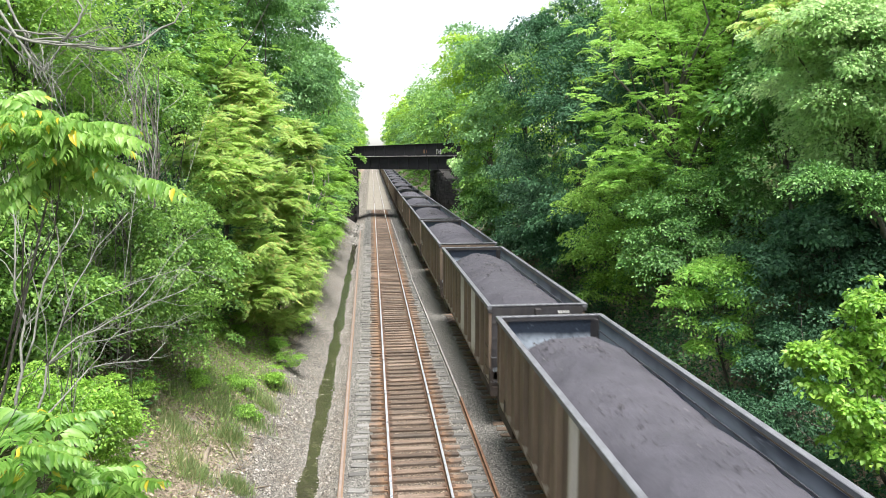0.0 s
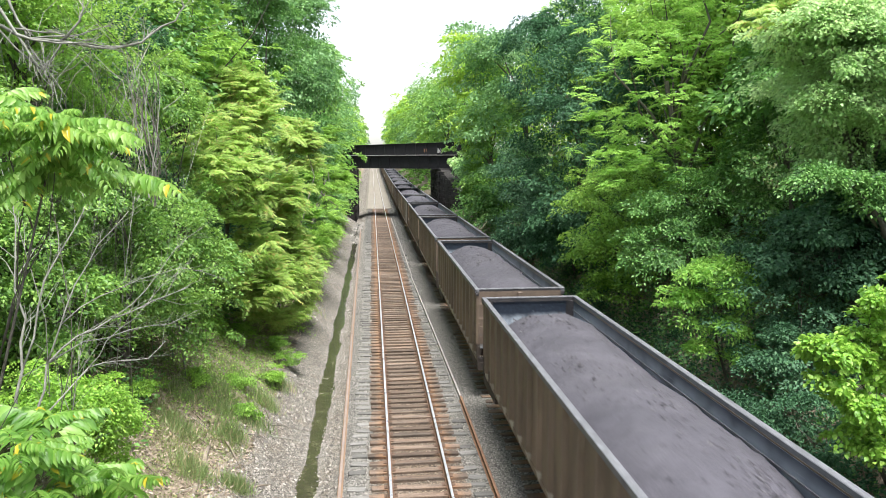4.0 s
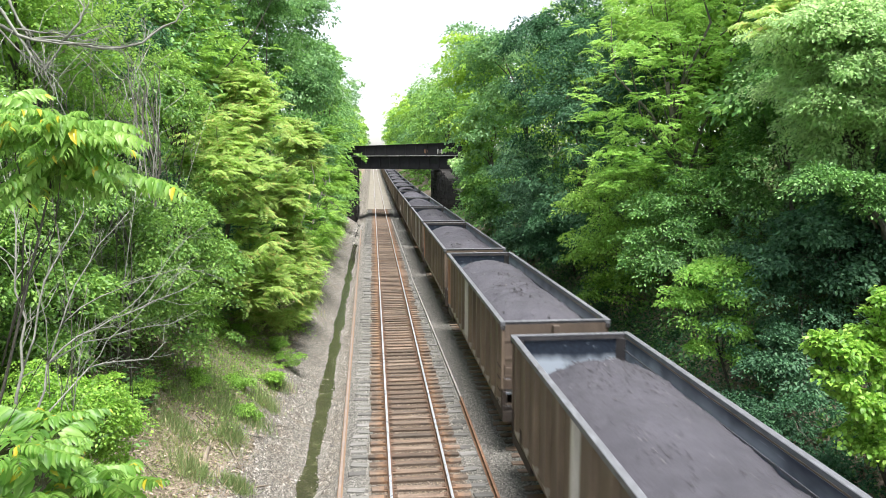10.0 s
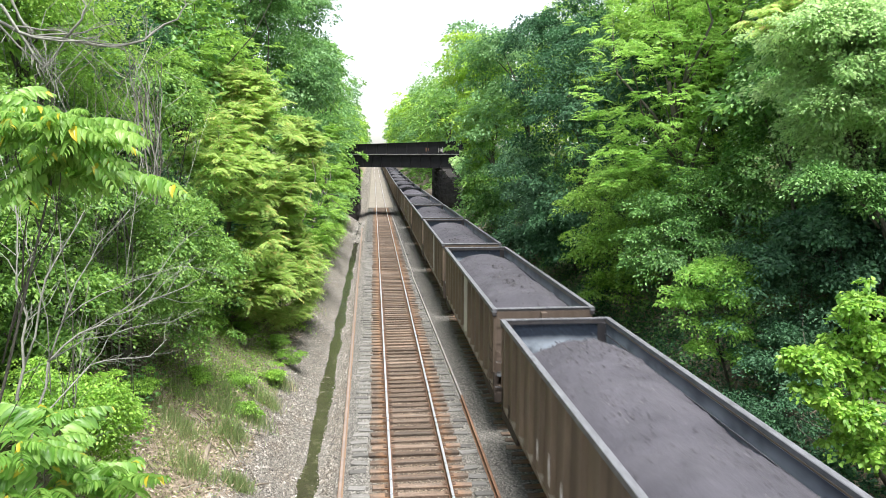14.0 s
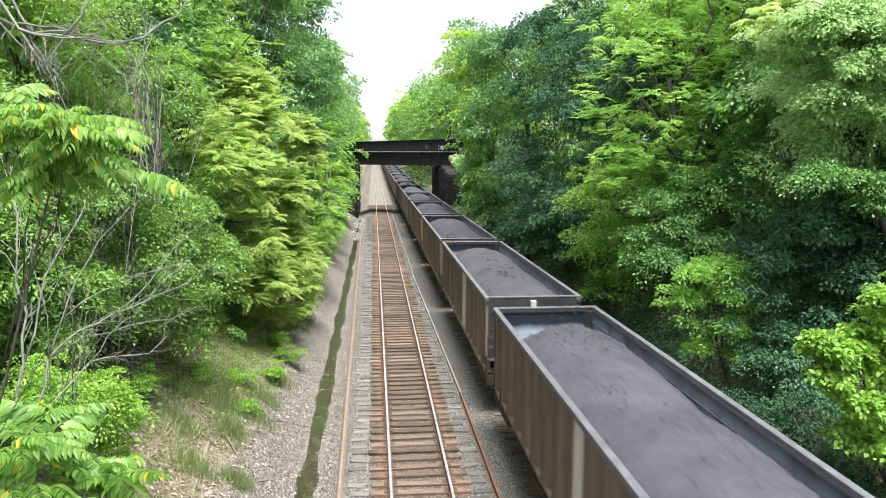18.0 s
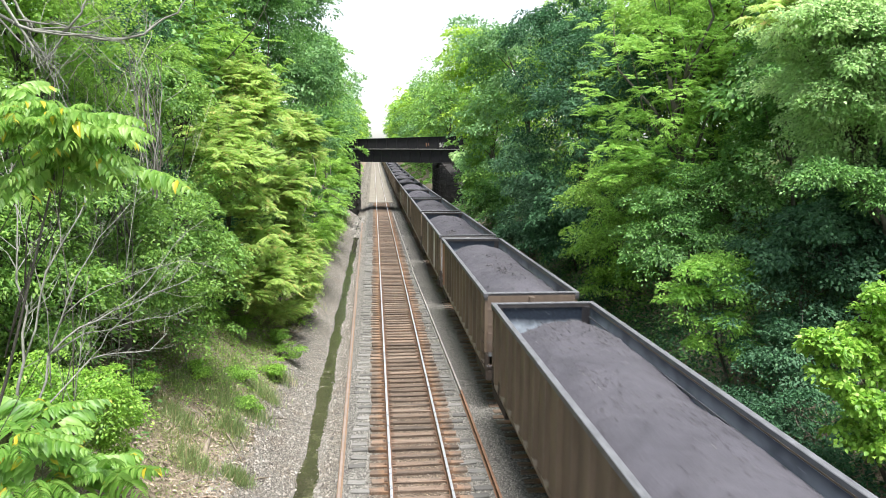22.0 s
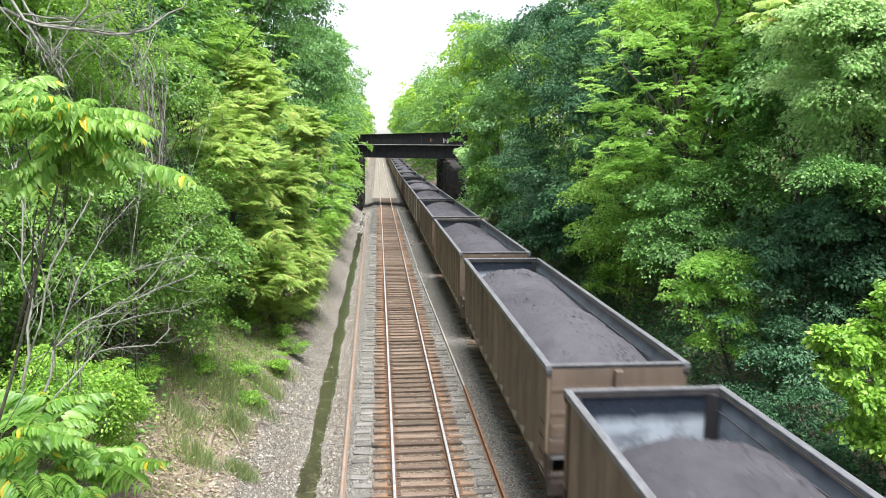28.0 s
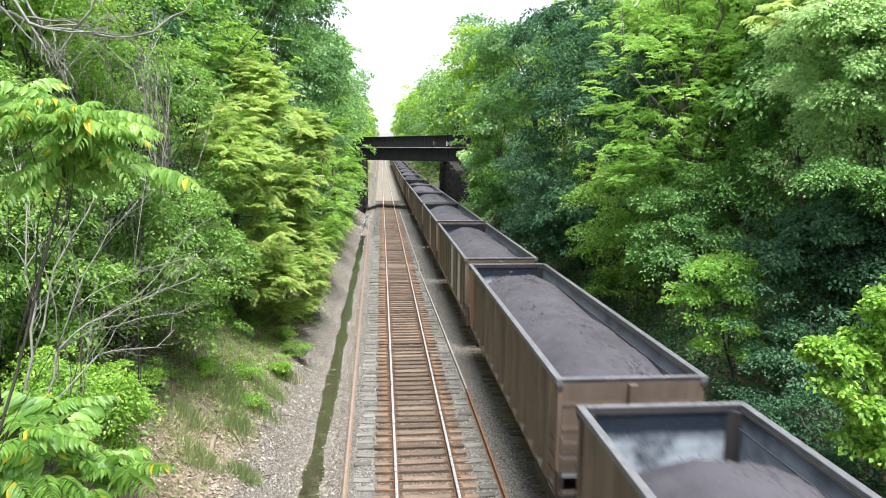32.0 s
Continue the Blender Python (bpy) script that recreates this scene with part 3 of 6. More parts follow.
stone_wall("abutment_west", pose(-3.3, 99, 0.1, 0, 0, 90), 15, (6.7, 6.7), 4, "soot-black stone bridge abutment")


# ---- coal cars ----
CAR, BODY = 16.18, 14.70
H = BODY / 2
RIM = 3.73


def coal_mesh(seed):
    rng = np.random.RandomState(seed)
    nx, ny = 21, 96
    xs, ys = np.linspace(-1.45, 1.45, nx), np.linspace(-H + 0.08, H - 0.08, ny)
    X, Y = np.meshgrid(xs, ys)
    u = Y / H
    far, near = rng.uniform(1.25, 1.6), rng.uniform(0.4, 0.7)
    z = -0.02 - far * np.clip((u - 0.66) / 0.34, 0, 1) ** 1.2 - near * np.clip((-u - 0.68) / 0.32, 0, 1) ** 1.4
    z -= rng.uniform(0.5, 0.66) * np.abs(X / 1.5) ** 2.3
    c = rng.uniform(-0.25, 0.25)
    z -= 0.10 * np.exp(-((u - c) / 0.16) ** 2) * (1 - 0.5 * np.abs(X / 1.5))
    for k in range(26):
        a, f = rng.uniform(0, 6.28), rng.uniform(1.2, 9)
        z += 0.022 / f ** 0.9 * np.sin((X * math.cos(a) + Y * math.sin(a)) * f + rng.uniform(0, 6.28))
    z += rng.normal(0, 0.018, z.shape)
    V = np.stack([X, Y, RIM + z], -1).reshape(-1, 3)
    i = np.arange((ny - 1) * nx).reshape(ny - 1, nx)[:, :-1].ravel()
    return tri_mesh("coal_load", V, np.stack([i, i + 1, i + nx + 1, i + nx], -1), M_COAL)


def lump_mesh(seed):
    rng = random.Random(seed)
    s = Solid()
    base = COAL[seed % len(COAL)]
    cos = [v.co.copy() for v in base.vertices]
    drifts = [(rng.uniform(-1.0, 0.8), rng.uniform(-H + 1, H - 1), rng.uniform(0.25, 0.9)) for _ in range(7)]
    for i in range(900):
        if i % 3:                      # lumps gather in drifts
            dx, dy, dr = drifts[rng.randrange(7)]
            gx, gy = rng.gauss(dx, dr * 0.45), rng.gauss(dy, dr * 1.5)
        else:
            gx, gy = rng.uniform(-1.3, 1.3), rng.uniform(-H + 0.5, H - 0.5)
        if abs(gx) > 1.3 or abs(gy) > H - 0.5:
            continue
        r = rng.uniform(0.012, 0.032) if rng.random() < 0.985 else rng.uniform(0.04, 0.08)
        p = cos[round((gy + H - 0.08) / (2 * H - 0.16) * 95) * 21 + round((gx + 1.45) / 2.9 * 20)]
        q = Vector((gx, gy, p.z + r * 0.4))
        a = [q + Vector((rng.uniform(0.6, 1.2) * r * sx, rng.uniform(0.6, 1.2) * r * sy, rng.uniform(-0.3, 0.3) * r)) for sx, sy in ((1, 0), (0, 1), (-1, 0), (0, -1))]
        t = q + Vector((rng.uniform(-0.3, 0.3) * r, 0, r))
        s.add([*a, t], [(0, 1, 4), (1, 2, 4), (2, 3, 4), (3, 0, 4)])
    return s.mesh("lumps", M_LUMP)


COAL = [coal_mesh(s) for s in (1, 2, 3, 4, 5)]
LUMPS = [lump_mesh(s) for s in range(5)]


@lru_cache(None)
def car_mesh(kind, mat_name, extra=0):
    M = bpy.data.materials[mat_name]
    s = Solid()
    bev = 0.0
    if kind == "side_wall":            # thin sheet with inside liner lap
        s.box(-0.018, 0.018, -H + 0.02, H - 0.02, 1.14, RIM - 0.1)
        s.box(-0.03, 0.03, -H + 0.02, H - 0.02, 1.06, 1.2)
    elif kind == "side_post":          # hat-section stake, tapered at the foot
        s.extrude([(-0.19, 0), (-0.1, -0.10), (0.1, -0.10), (0.19, 0)], 2, 1.38, RIM - 0.12)
        s.v = [(y, x, z) for x, y, z in s.v]
    elif kind == "post_foot":          # flared foot below each stake
        s.add([(0, -0.19, 1.38), (0, 0.19, 1.38), (-0.10, 0.1, 1.38), (-0.10, -0.1, 1.38), (0, -0.05, 1.06), (0, 0.05, 1.06)], [(0, 3, 2, 1), (3, 0, 4), (1, 2, 5), (3, 4, 5, 2), (0, 1, 5, 4)])
    elif kind == "liner":
        s.box(-0.006, 0.006, -H + 0.1, H - 0.1, 1.5, RIM - 0.13)
    elif kind == "seam":
        s.box(-0.03, -0.006, -H + 0.1, H - 0.1, 0, 0.035)
    elif kind == "top_chord":
        s.box(-0.105, 0.04, -H, H, RIM - 0.13, RIM)
        bev = 0.012
    elif kind == "end_chord":
        s.box(-1.475, 1.475, -0.06, 0.045, RIM - 0.045, RIM)
        bev = 0.01
    elif kind == "end_angle":
        s.box(-1.475, 1.475, -0.05, 0.04, RIM - 0.15, RIM - 0.047)
    elif kind == "corner_cap":         # black block put in for the dark gap under the chord at each corner
        s.box(-0.075, 0.075, -0.05, 0.06, RIM - 0.16, RIM - 0.132)
        s.box(-0.06, 0.06, -0.055, 0.02, RIM - 0.24, RIM - 0.16)
        bev = 0.006
    elif kind == "end_wall":
        s.box(-1.45, 1.45, -0.018, 0.018, 1.75, RIM - 0.1)
    elif kind == "end_rib":
        s.extrude([(-0.027, 0.015), (-0.017, -0.06), (-0.017, 0.12), (-0.027, 0.045)], 0, -1.45, 1.45)
    elif kind == "slope_sheet":
        s.add([(-1.45, -0.018, 1.75), (1.45, -0.018, 1.75), (1.3, 1.6, 1.1), (-1.3, 1.6, 1.1), (-1.45, 0.018, 1.78), (1.45, 0.018, 1.78), (1.3, 1.6, 1.14), (-1.3, 1.6, 1.14)],
              [(0, 1, 2, 3), (7, 6, 5, 4), (0, 4, 5, 1), (1, 5, 6, 2), (2, 6, 7, 3), (3, 7, 4, 0)])
    elif kind == "centre_post":
        s.box(-0.09, 0.09, -0.13, -0.02, 1.2, RIM - 0.13)
        bev = 0.01
    elif kind == "end_liner":
        s.box(-1.43, 1.43, -0.006, 0.006, 1.6, RIM - 0.13)
    elif kind == "gusset":             # corner plate inside
        s.extrude([(0, 0), (0.20, 0), (0, 0.20)], 2, 2.0, RIM - 0.14)
    elif kind == "corner_post":
        s.box(-0.05, 0.04, -0.05, 0.06, 1.75, RIM - 0.12)
        bev = 0.012
    elif kind == "ladder":
        for z in (1.35, 1.7, 2.05, 2.4):
            s.tube([(-0.22, 0, z), (-0.22, -0.07, z), (0.22, -0.07, z), (0.22, 0, z)], [0.013] * 4, 5)
        for x in (-0.24, 0.24):
            s.box(x - 0.02, x + 0.02, -0.02, 0.012, 1.22, 2.5)
    elif kind == "grab_iron":          # a bar low on the end
        s.tube([(-0.15, 0.03, 0), (-0.15, -0.06, 0), (0.15, -0.06, 0), (0.15, 0.03, 0)], [0.007] * 4, 5)
    elif kind == "end_frame":          # open frame under the end sheet
        s.box(-1.5, 1.5, -0.08, 0.06, 0.82, 1.1)
        for x in (-1.47, -0.8, 0.8, 1.47):
            s.box(x - 0.05, x + 0.05, -0.06, 0.06, 1.1, 1.76)
        for x in (-1.45, 1.45):
            s.box(x - 0.05, x + 0.05, 0.06, 2.1, 0.84, 1.08)
            s.box(x - 0.045, x + 0.045, 0.85, 0.95, 1.08, 1.5)
        s.box(-1.4, 1.4, 0.5, 0.56, 0.9, 1.5)
    elif kind == "sill":
        s.box(-1.46, 1.46, -H + 0.15, -H + 0.3, 1.0, 1.2)
        s.box(-1.46, 1.46, H - 0.3, H - 0.15, 1.0, 1.2)
        s.box(-0.17, 0.17, -H - 0.35, H + 0.35, 0.78, 1.12)
        for y in (-H + 0.1, H - 0.1):
            for x in (-1.4, -0.75, 0.75, 1.4):
                s.box(x - 0.045, x + 0.045, y - 0.045, y + 0.045, 1.15, 1.8)
        bev = 0.01
    elif kind == "hopper":
        for a, b in ((-4.4, -0.3), (0.3, 4.4)):
            s.add([(-1.45, a, 1.15), (1.45, a, 1.15), (1.45, b, 1.15), (-1.45, b, 1.15), (-1.1, a + 1.2, 0.35), (1.1, a + 1.2, 0.35), (1.1, b - 1.2, 0.35), (-1.1, b - 1.2, 0.35)],
                  [(0, 1, 2, 3), (7, 6, 5, 4), (0, 4, 5, 1), (1, 5, 6, 2), (2, 6, 7, 3), (3, 7, 4, 0)])
        s.box(-1.44, 1.44, -H + 0.2, H - 0.2, 1.13, 1.17)
    elif kind == "coupler":
        s.box(-0.09, 0.09, 0, 0.55, 0.72, 0.9)
        s.extrude([(-0.16, 0.5), (0.16, 0.5), (0.19, 0.72), (0.04, 0.80), (-0.14, 0.74)], 2, 0.68, 0.95)
        bev = 0.015
    elif kind == "side_frame":
        s.extrude([(-1.15, 0.36), (-1.1, 0.62), (-0.75, 0.66), (-0.45, 0.86), (0.45, 0.86), (0.75, 0.66), (1.1, 0.62), (1.15, 0.36), (0.72, 0.42), (0.4, 0.26), (-0.4, 0.26), (-0.72, 0.42)], 0, -0.06, 0.06)
        bev = 0.012
    elif kind == "bolster":
        s.box(-1.1, 1.1, -0.2, 0.2, 0.55, 0.85)
        bev = 0.02
    elif kind == "wheel_set":
        for x in (-0.76, 0.76):
            o = [(0.457 * math.cos(a), 0.457 + 0.457 * math.sin(a)) for a in np.linspace(0, 2 * math.pi, 24, endpoint=False)]
            s.extrude(o, 0, x - 0.065, x + 0.065)
        s.tube([(-1.05, 0, 0.457), (1.05, 0, 0.457)], [0.085, 0.085], 8)
    elif kind == "cross_brace":
        s.tube([(-1.46, 0, RIM - 0.55), (1.46, 0, RIM - 0.55)], [0.07, 0.07], 8)
    elif kind == "marks":              # rows of short bars in place of lettering
        rng = random.Random(extra)
        for r in range(2):
            x = 0.0
            while x < (0.42 if r else 0.34):
                w = rng.uniform(0.035, 0.06)
                s.box(x, x + w, -0.006, 0.0, 0.125 * (1 - r), 0.125 * (1 - r) + 0.085)
                x += w + 0.025
    elif kind == "plate":
        s.box(0, 0.55, -0.012, 0.0, 0, 0.15)
    me = s.mesh(kind, M, bev)
    return me


def coal_car(k, stripes, end_paint, extra, side="brown_car_paint", liner="scuffed_car_liner", corner=None):
    words = {"dark_brown_end_paint": "brown", "tan_car_paint": "tan", "black_car_paint": "black", "grey_car_paint": "grey"}
    tell = {0: "brown ribbed coal car heaped with coal", 1: "brown ribbed coal car with one pale post", 2: "brown ribbed coal car with two pale posts"}[len(stripes)]
    c = thing("coal_car", pose(XT, 21.64 + k * CAR + H, 0), "%s, %s ends" % (tell, words[end_paint]), "rail car", "coal train")
    for sx, turn in ((-1, 0), (1, 180)):
        w = put("side_wall", car_mesh("side_wall", side), c, pose(sx * 1.455, 0, 0))
        put("liner", car_mesh("liner", "scuffed_side_liner"), w, pose(-sx * 0.03, 0, 0, 0, 0, 180 if sx < 0 else 0))
        for z in (3.27,):
            put("seam", car_mesh("seam", "worn_top_chord"), w, pose(-sx * 0.03, 0, z, 0, 0, 180 if sx < 0 else 0))
        put("top_chord", car_mesh("top_chord", "worn_top_chord"), c, pose(sx * 1.485, 0, 0, 0, 0, turn))
        for i in range(14):
            y = -H + 0.62 + i * (BODY - 1.24) / 13
            pale = i in stripes
            if sx > 0 and k > 44:     # these never come near
                continue
            put("side_post", car_mesh("side_post", "pale_post_paint" if pale else corner if corner and i == 13 else side), c, pose(sx * 1.473, y, 0, 0, 0, turn), "pale painted post" if pale else "faded orange end post" if corner and i == 13 else "")
            if sx < 0 and k < 47:
                put("post_foot", car_mesh("post_foot", "dusty_foot_paint"), c, pose(sx * 1.473, y, 0, 0, 0, turn), "dust-bleached post foot")
    for sy, turn in ((-1, 0), (1, 180)):
        e = put("end_wall", car_mesh("end_wall", end_paint), c, pose(0, sy * (H - 0.03), 0, 0, 0, turn))
        put("slope_sheet", car_mesh("slope_sheet", end_paint), e)
        for z in (2.1, 2.62, 3.14):
            put("end_rib", car_mesh("end_rib", end_paint), e, pose(0, 0, z))
        put("end_liner", car_mesh("end_liner", liner), e, pose(0, 0.03, 0, 0, 0, 180))
        put("centre_post", car_mesh("centre_post", "pale_post_paint" if extra == "white_post" and sy < 0 else end_paint), e)
        put("end_chord", car_mesh("end_chord", "worn_top_chord"), c, pose(0, sy * (H - 0.07), 0.002, 0, 0, turn))
        put("end_angle", car_mesh("end_angle", "black_car_paint"), c, pose(0, sy * (H - 0.07), 0, 0, 0, turn), "dark lower face of the end chord")
        for sx in (-1, 1) if k < 47 else ():
            put("corner_cap", car_mesh("corner_cap", "black_car_paint"), c, pose(sx * 1.515, sy * (H - 0.05), 0, 0, 0, turn), "black block standing for the dark gap under the chord end")
            put("corner_post", car_mesh("corner_post", corner if corner and sy > 0 else side), c, pose(sx * 1.50, sy * (H - 0.07), 0, 0, 0, turn))
            put("gusset", car_mesh("gusset", "black_car_paint"), c, pose(sx * 1.42, sy * (H - 0.07), 0, 0, 0, {(1, 1): 180, (-1, 1): 270, (-1, -1): 0, (1, -1): 90}[(sx, sy)]))
        put("ladder", car_mesh("ladder", end_paint), c, pose(-sy * -1.2, sy * (H - 0.005), 0, 0, 0, turn))
        put("coupler", car_mesh("coupler", "grimy_iron"), c, pose(0, sy * (H + 0.05), 0, 0, 0, 180 if sy < 0 else 0))
        b = put("bogie", car_mesh("bolster", "grimy_iron"), c, pose(0, sy * (H - 1.75), 0))
        for sx in (-1, 1):
            put("side_frame", car_mesh("side_frame", "grimy_iron"), b, pose(sx * 1.0, 0, 0))
        for q in (-0.89, 0.89):
            put("wheel_set", car_mesh("wheel_set", "grimy_iron"), b, pose(0, q, 0.005))
    put("ladder", car_mesh("ladder", "grimy_iron"), c, pose(-1.50, -H + 0.3, 0, 0, 0, -90))
    for z in (1.3, 1.7, 2.1):
        put("grab_iron", car_mesh("grab_iron", "worn_top_chord"), c, pose(-1.33, -H - 0.02, z), "thin pale grab iron")
    for sy in (-1, 1):
        put("end_frame", car_mesh("end_frame", "grimy_iron"), c, pose(0, sy * (H - 0.03), 0, 0, 0, 0 if sy < 0 else 180), "sooty open end frame")
    put("underframe", car_mesh("sill", "grimy_iron"), c)
    put("hopper", car_mesh("hopper", "brown_car_paint"), c)
    j = (k * 7 + 3) % len(COAL)
    load = put("coal_load", COAL[j], c, None, "grey-black heaped coal")
    tagged(put("rubble", LUMPS[j], load), kind="stuff")
    if extra == "marks":
        put("marks", car_mesh("marks", "white_marking", k), c, pose(0.62, -H - 0.135, 3.34), "white lettering bars")
    if extra == "plate":
        put("plate", car_mesh("plate", "white_marking"), c, pose(0.75, -H - 0.14, 3.36), "blank white placard")
    if extra == "two_plates":
        put("plate", car_mesh("plate", "white_marking"), c, pose(0.25, -H - 0.14, 3.38), "blank white placard")
        put("plate", car_mesh("plate", "white_marking"), c, pose(0.98, -H - 0.14, 3.38), "blank white placard")
    if k == 16:                        # pale sprayed strokes across four posts
        rng = random.Random(16)
        for i in (9, 8, 7, 6):
            y = -H + 0.62 + i * (BODY - 1.24) / 13
            s = Solid()
            for q in range(2):
                z, dy = 1.55 + rng.uniform(0, 0.25), rng.uniform(-0.06, 0.02)
                s.tube([(-1.578, y + dy, z), (-1.578, y + dy + rng.uniform(-0.03, 0.05), z + 0.22), (-1.578, y + dy + 0.03, z + rng.uniform(0.35, 0.5))], [0.012, 0.02, 0.008], 5)
            put("scrawl", s.mesh("scrawl", M_WHITE), c, None, "pale sprayed stroke")
    if k in (1, 3, 7):
        for dy in (0.0, 1.05):
            put("side_marks", car_mesh("marks", "white_marking", 40 + k), c, pose(-1.58, -H + 0.62 + 0.19 + (13 - round(dy)) * (BODY - 1.24) / 13, 2.1, 0, 0, -90), "small white lettering bars")
    if extra == "brace":
        put("cross_brace", car_mesh("cross_brace", "white_marking"), c, pose(0, H - 1.3, 0), "white cross brace")
    return c


B, T, K, G = "dark_brown_end_paint", "tan_car_paint", "black_car_paint", "grey_car_paint"
ORANGE = "orange_end_paint"
SPECIAL = {-1: ((6,), B, "", None), 0: ((3, 6), K, "marks", None), 1: ((), T, "plate", None), 2: ((), K, "two_plates", ORANGE), 3: ((), T, "plate", None),
           4: ((), T, "plate", None), 6: ((), B, "", None), 7: ((), T, "plate", ORANGE), 8: ((2, 5), T, "", ORANGE), 9: ((7,), B, "", None), 10: ((3, 8), B, "", None), 11: ((4, 8), B, "", None),
           12: ((7,), B, "", ORANGE), 13: ((), B, "marks", ORANGE), 14: ((3, 7), B, "", None), 15: ((5,), B, "", None), 16: ((), B, "", None), 17: ((6,), B, "", None),
           21: ((5,), K, "marks", None), 22: ((5,), K, "white_post", None), 23: ((), B, "", ORANGE), 24: ((), B, "white_post", None), 25: ((6,), K, "marks", None), 26: ((), T, "", None),
           27: ((), T, "", ORANGE), 28: ((3, 8), G, "marks", None), 29: ((), B, "", None), 30: ((5,), B, "", None), 31: ((4, 8), B, "", None), 34: ((), T, "", None), 35: ((), T, "", ORANGE),
           36: ((), B, "brace", None), 37: ((3, 6), B, "", ORANGE), 38: ((4,), K, "marks", None), 39: ((), B, "", ORANGE), 40: ((2, 5), B, "", ORANGE)}
SLACK = {1: 0.15, 2: 0.15, 15: 0.12, 16: 0.1, 21: 0.28, 22: 0.35, 23: 0.2, 24: 0.08, 25: 0.1, 35: 0.22, 36: 0.26, 37: 0.12}     # stretch of the couplings
CARS = []
rng = random.Random(11)
for k in range(-1, 56):
    st, en, ex, co = SPECIAL.get(k, (rng.choice(((), (), (5,), (3, 8))), rng.choice((B, B, T)), "", rng.choice((None, None, ORANGE))))
    CARS.append((k, coal_car(k, st, en, ex, corner=co)))


# ---- leaves ----
def unit(a):
    return a / np.maximum(np.linalg.norm(a, axis=-1, keepdims=True), 1e-9)


def leaf_tris(P, D, N, size, aspect=0.55, fold=0.12):
    """One folded kite for each leaf: foot P, way D, upper side N."""
    D = unit(D)
    S = unit(np.cross(D, N))
    N = np.cross(S, D)
    z = size[:, None]
    a = P + D * z * 0.42 + S * z * aspect * 0.5 + N * z * fold
    b = P + D * z * 0.42 - S * z * aspect * 0.5 + N * z * fold
    t = P + D * z - N * z * fold * 0.7
    V = np.stack([P, a, t, b], 1).reshape(-1, 3)
    i = np.arange(len(P))[:, None] * 4
    F = np.concatenate([i + np.array([[0, 1, 2]]), i + np.array([[0, 2, 3]])], 1).reshape(-1, 3)
    return V, F


def leaf_blades(P, D, N, size, aspect=0.55, fold=0.10, low=0.3, high=0.65):
    """Broad leaves seen close: two halves along a midrib, widest near the foot, the tip bent down."""
    D = unit(D)
    S = unit(np.cross(D, N))
    N = np.cross(S, D)
    z = size[:, None]
    w = z * aspect * 0.5
    m1, m2, tip = P + D * z * low, P + D * z * high - N * z * 0.05, P + D * z - N * z * 0.2
    V = np.stack([P, m1 + S * w + N * z * fold, m1, m1 - S * w + N * z * fold, m2 + S * w * 0.75 + N * z * fold * 0.7, m2, m2 - S * w * 0.75 + N * z * fold * 0.7, tip], 1).reshape(-1, 3)
    i = np.arange(len(P))[:, None, None] * 8
    f = np.array([[0, 1, 2], [0, 2, 3], [1, 4, 5], [1, 5, 2], [2, 5, 6], [2, 6, 3], [4, 7, 5], [5, 7, 6]])
    return V, (i + f[None]).reshape(-1, 3)


def clump_centres(r, blobs, count, shell=0.62, layer=1):
    """Places for sprays of leaves: boughs near the outside of egg-shaped lobes (x, y, z, rx, ry, rz), and sprays in flat layers on each bough."""
    B = np.array(blobs, float)
    w = (B[:, 3] * B[:, 4] * B[:, 5]) ** 0.75
    m = max(len(B) * 2, int(count / layer))
    pick = r.choice(len(B), m, p=w / w.sum())
    d = unit(r.normal(size=(m, 3)) * np.array([1, 1, 0.9]) + np.array([0, 0, 0.15]))
    k = r.uniform(shell, 1.02, m)[:, None] * r.choice([1, 1, 1, 0.7], m)[:, None]
    bough = B[pick, :3] + d * B[pick, 3:] * k
    q = r.randint(0, m, count)
    reach = (B[pick, 3] * B[pick, 4]) ** 0.5
    off = r.normal(size=(count, 3)) * reach[q][:, None] * np.array([0.24, 0.24, 0.07]) * (layer > 1)
    off[:, 2] -= 0.22 * (off[:, 0] ** 2 + off[:, 1] ** 2) / np.maximum(reach[q], 0.3)
    return bough[q] + off, d[q]


def sprays(r, C, O, per, rad, size, flat=0.3, droop=0.5):
    """Leaves on flattened, drooping sprays at C that lean outwards along O."""
    n = len(C)
    ax = unit(np.array([0, 0, 1.0]) + O * r.uniform(0.1, 0.7, (n, 1)) + r.normal(size=(n, 3)) * 0.18)
    u = unit(np.cross(ax, r.normal(size=(n, 3))))
    v = np.cross(ax, u)
    rd = rad * r.uniform(0.55, 1.35, (n, 1))
    th = r.uniform(0, 2 * math.pi, (n, per))
    rho = np.sqrt(r.uniform(0.02, 1, (n, per))) * rd
    radial = u[:, None] * np.cos(th)[..., None] + v[:, None] * np.sin(th)[..., None]
    h = r.normal(size=(n, per)) * rd * flat * 0.35 - droop * rho ** 2 / rd
    P = C[:, None] + radial * rho[..., None] + ax[:, None] * h[..., None]
    D = radial * 0.9 + O[:, None] * 0.45 + np.array([0, 0, -0.4]) + r.normal(size=(n, per, 3)) * 0.55
    N = ax[:, None] + r.normal(size=(n, per, 3)) * 0.42
    s = size * r.uniform(0.6, 1.3, n * per)
    return P.reshape(-1, 3), D.reshape(-1, 3), N.reshape(-1, 3), s


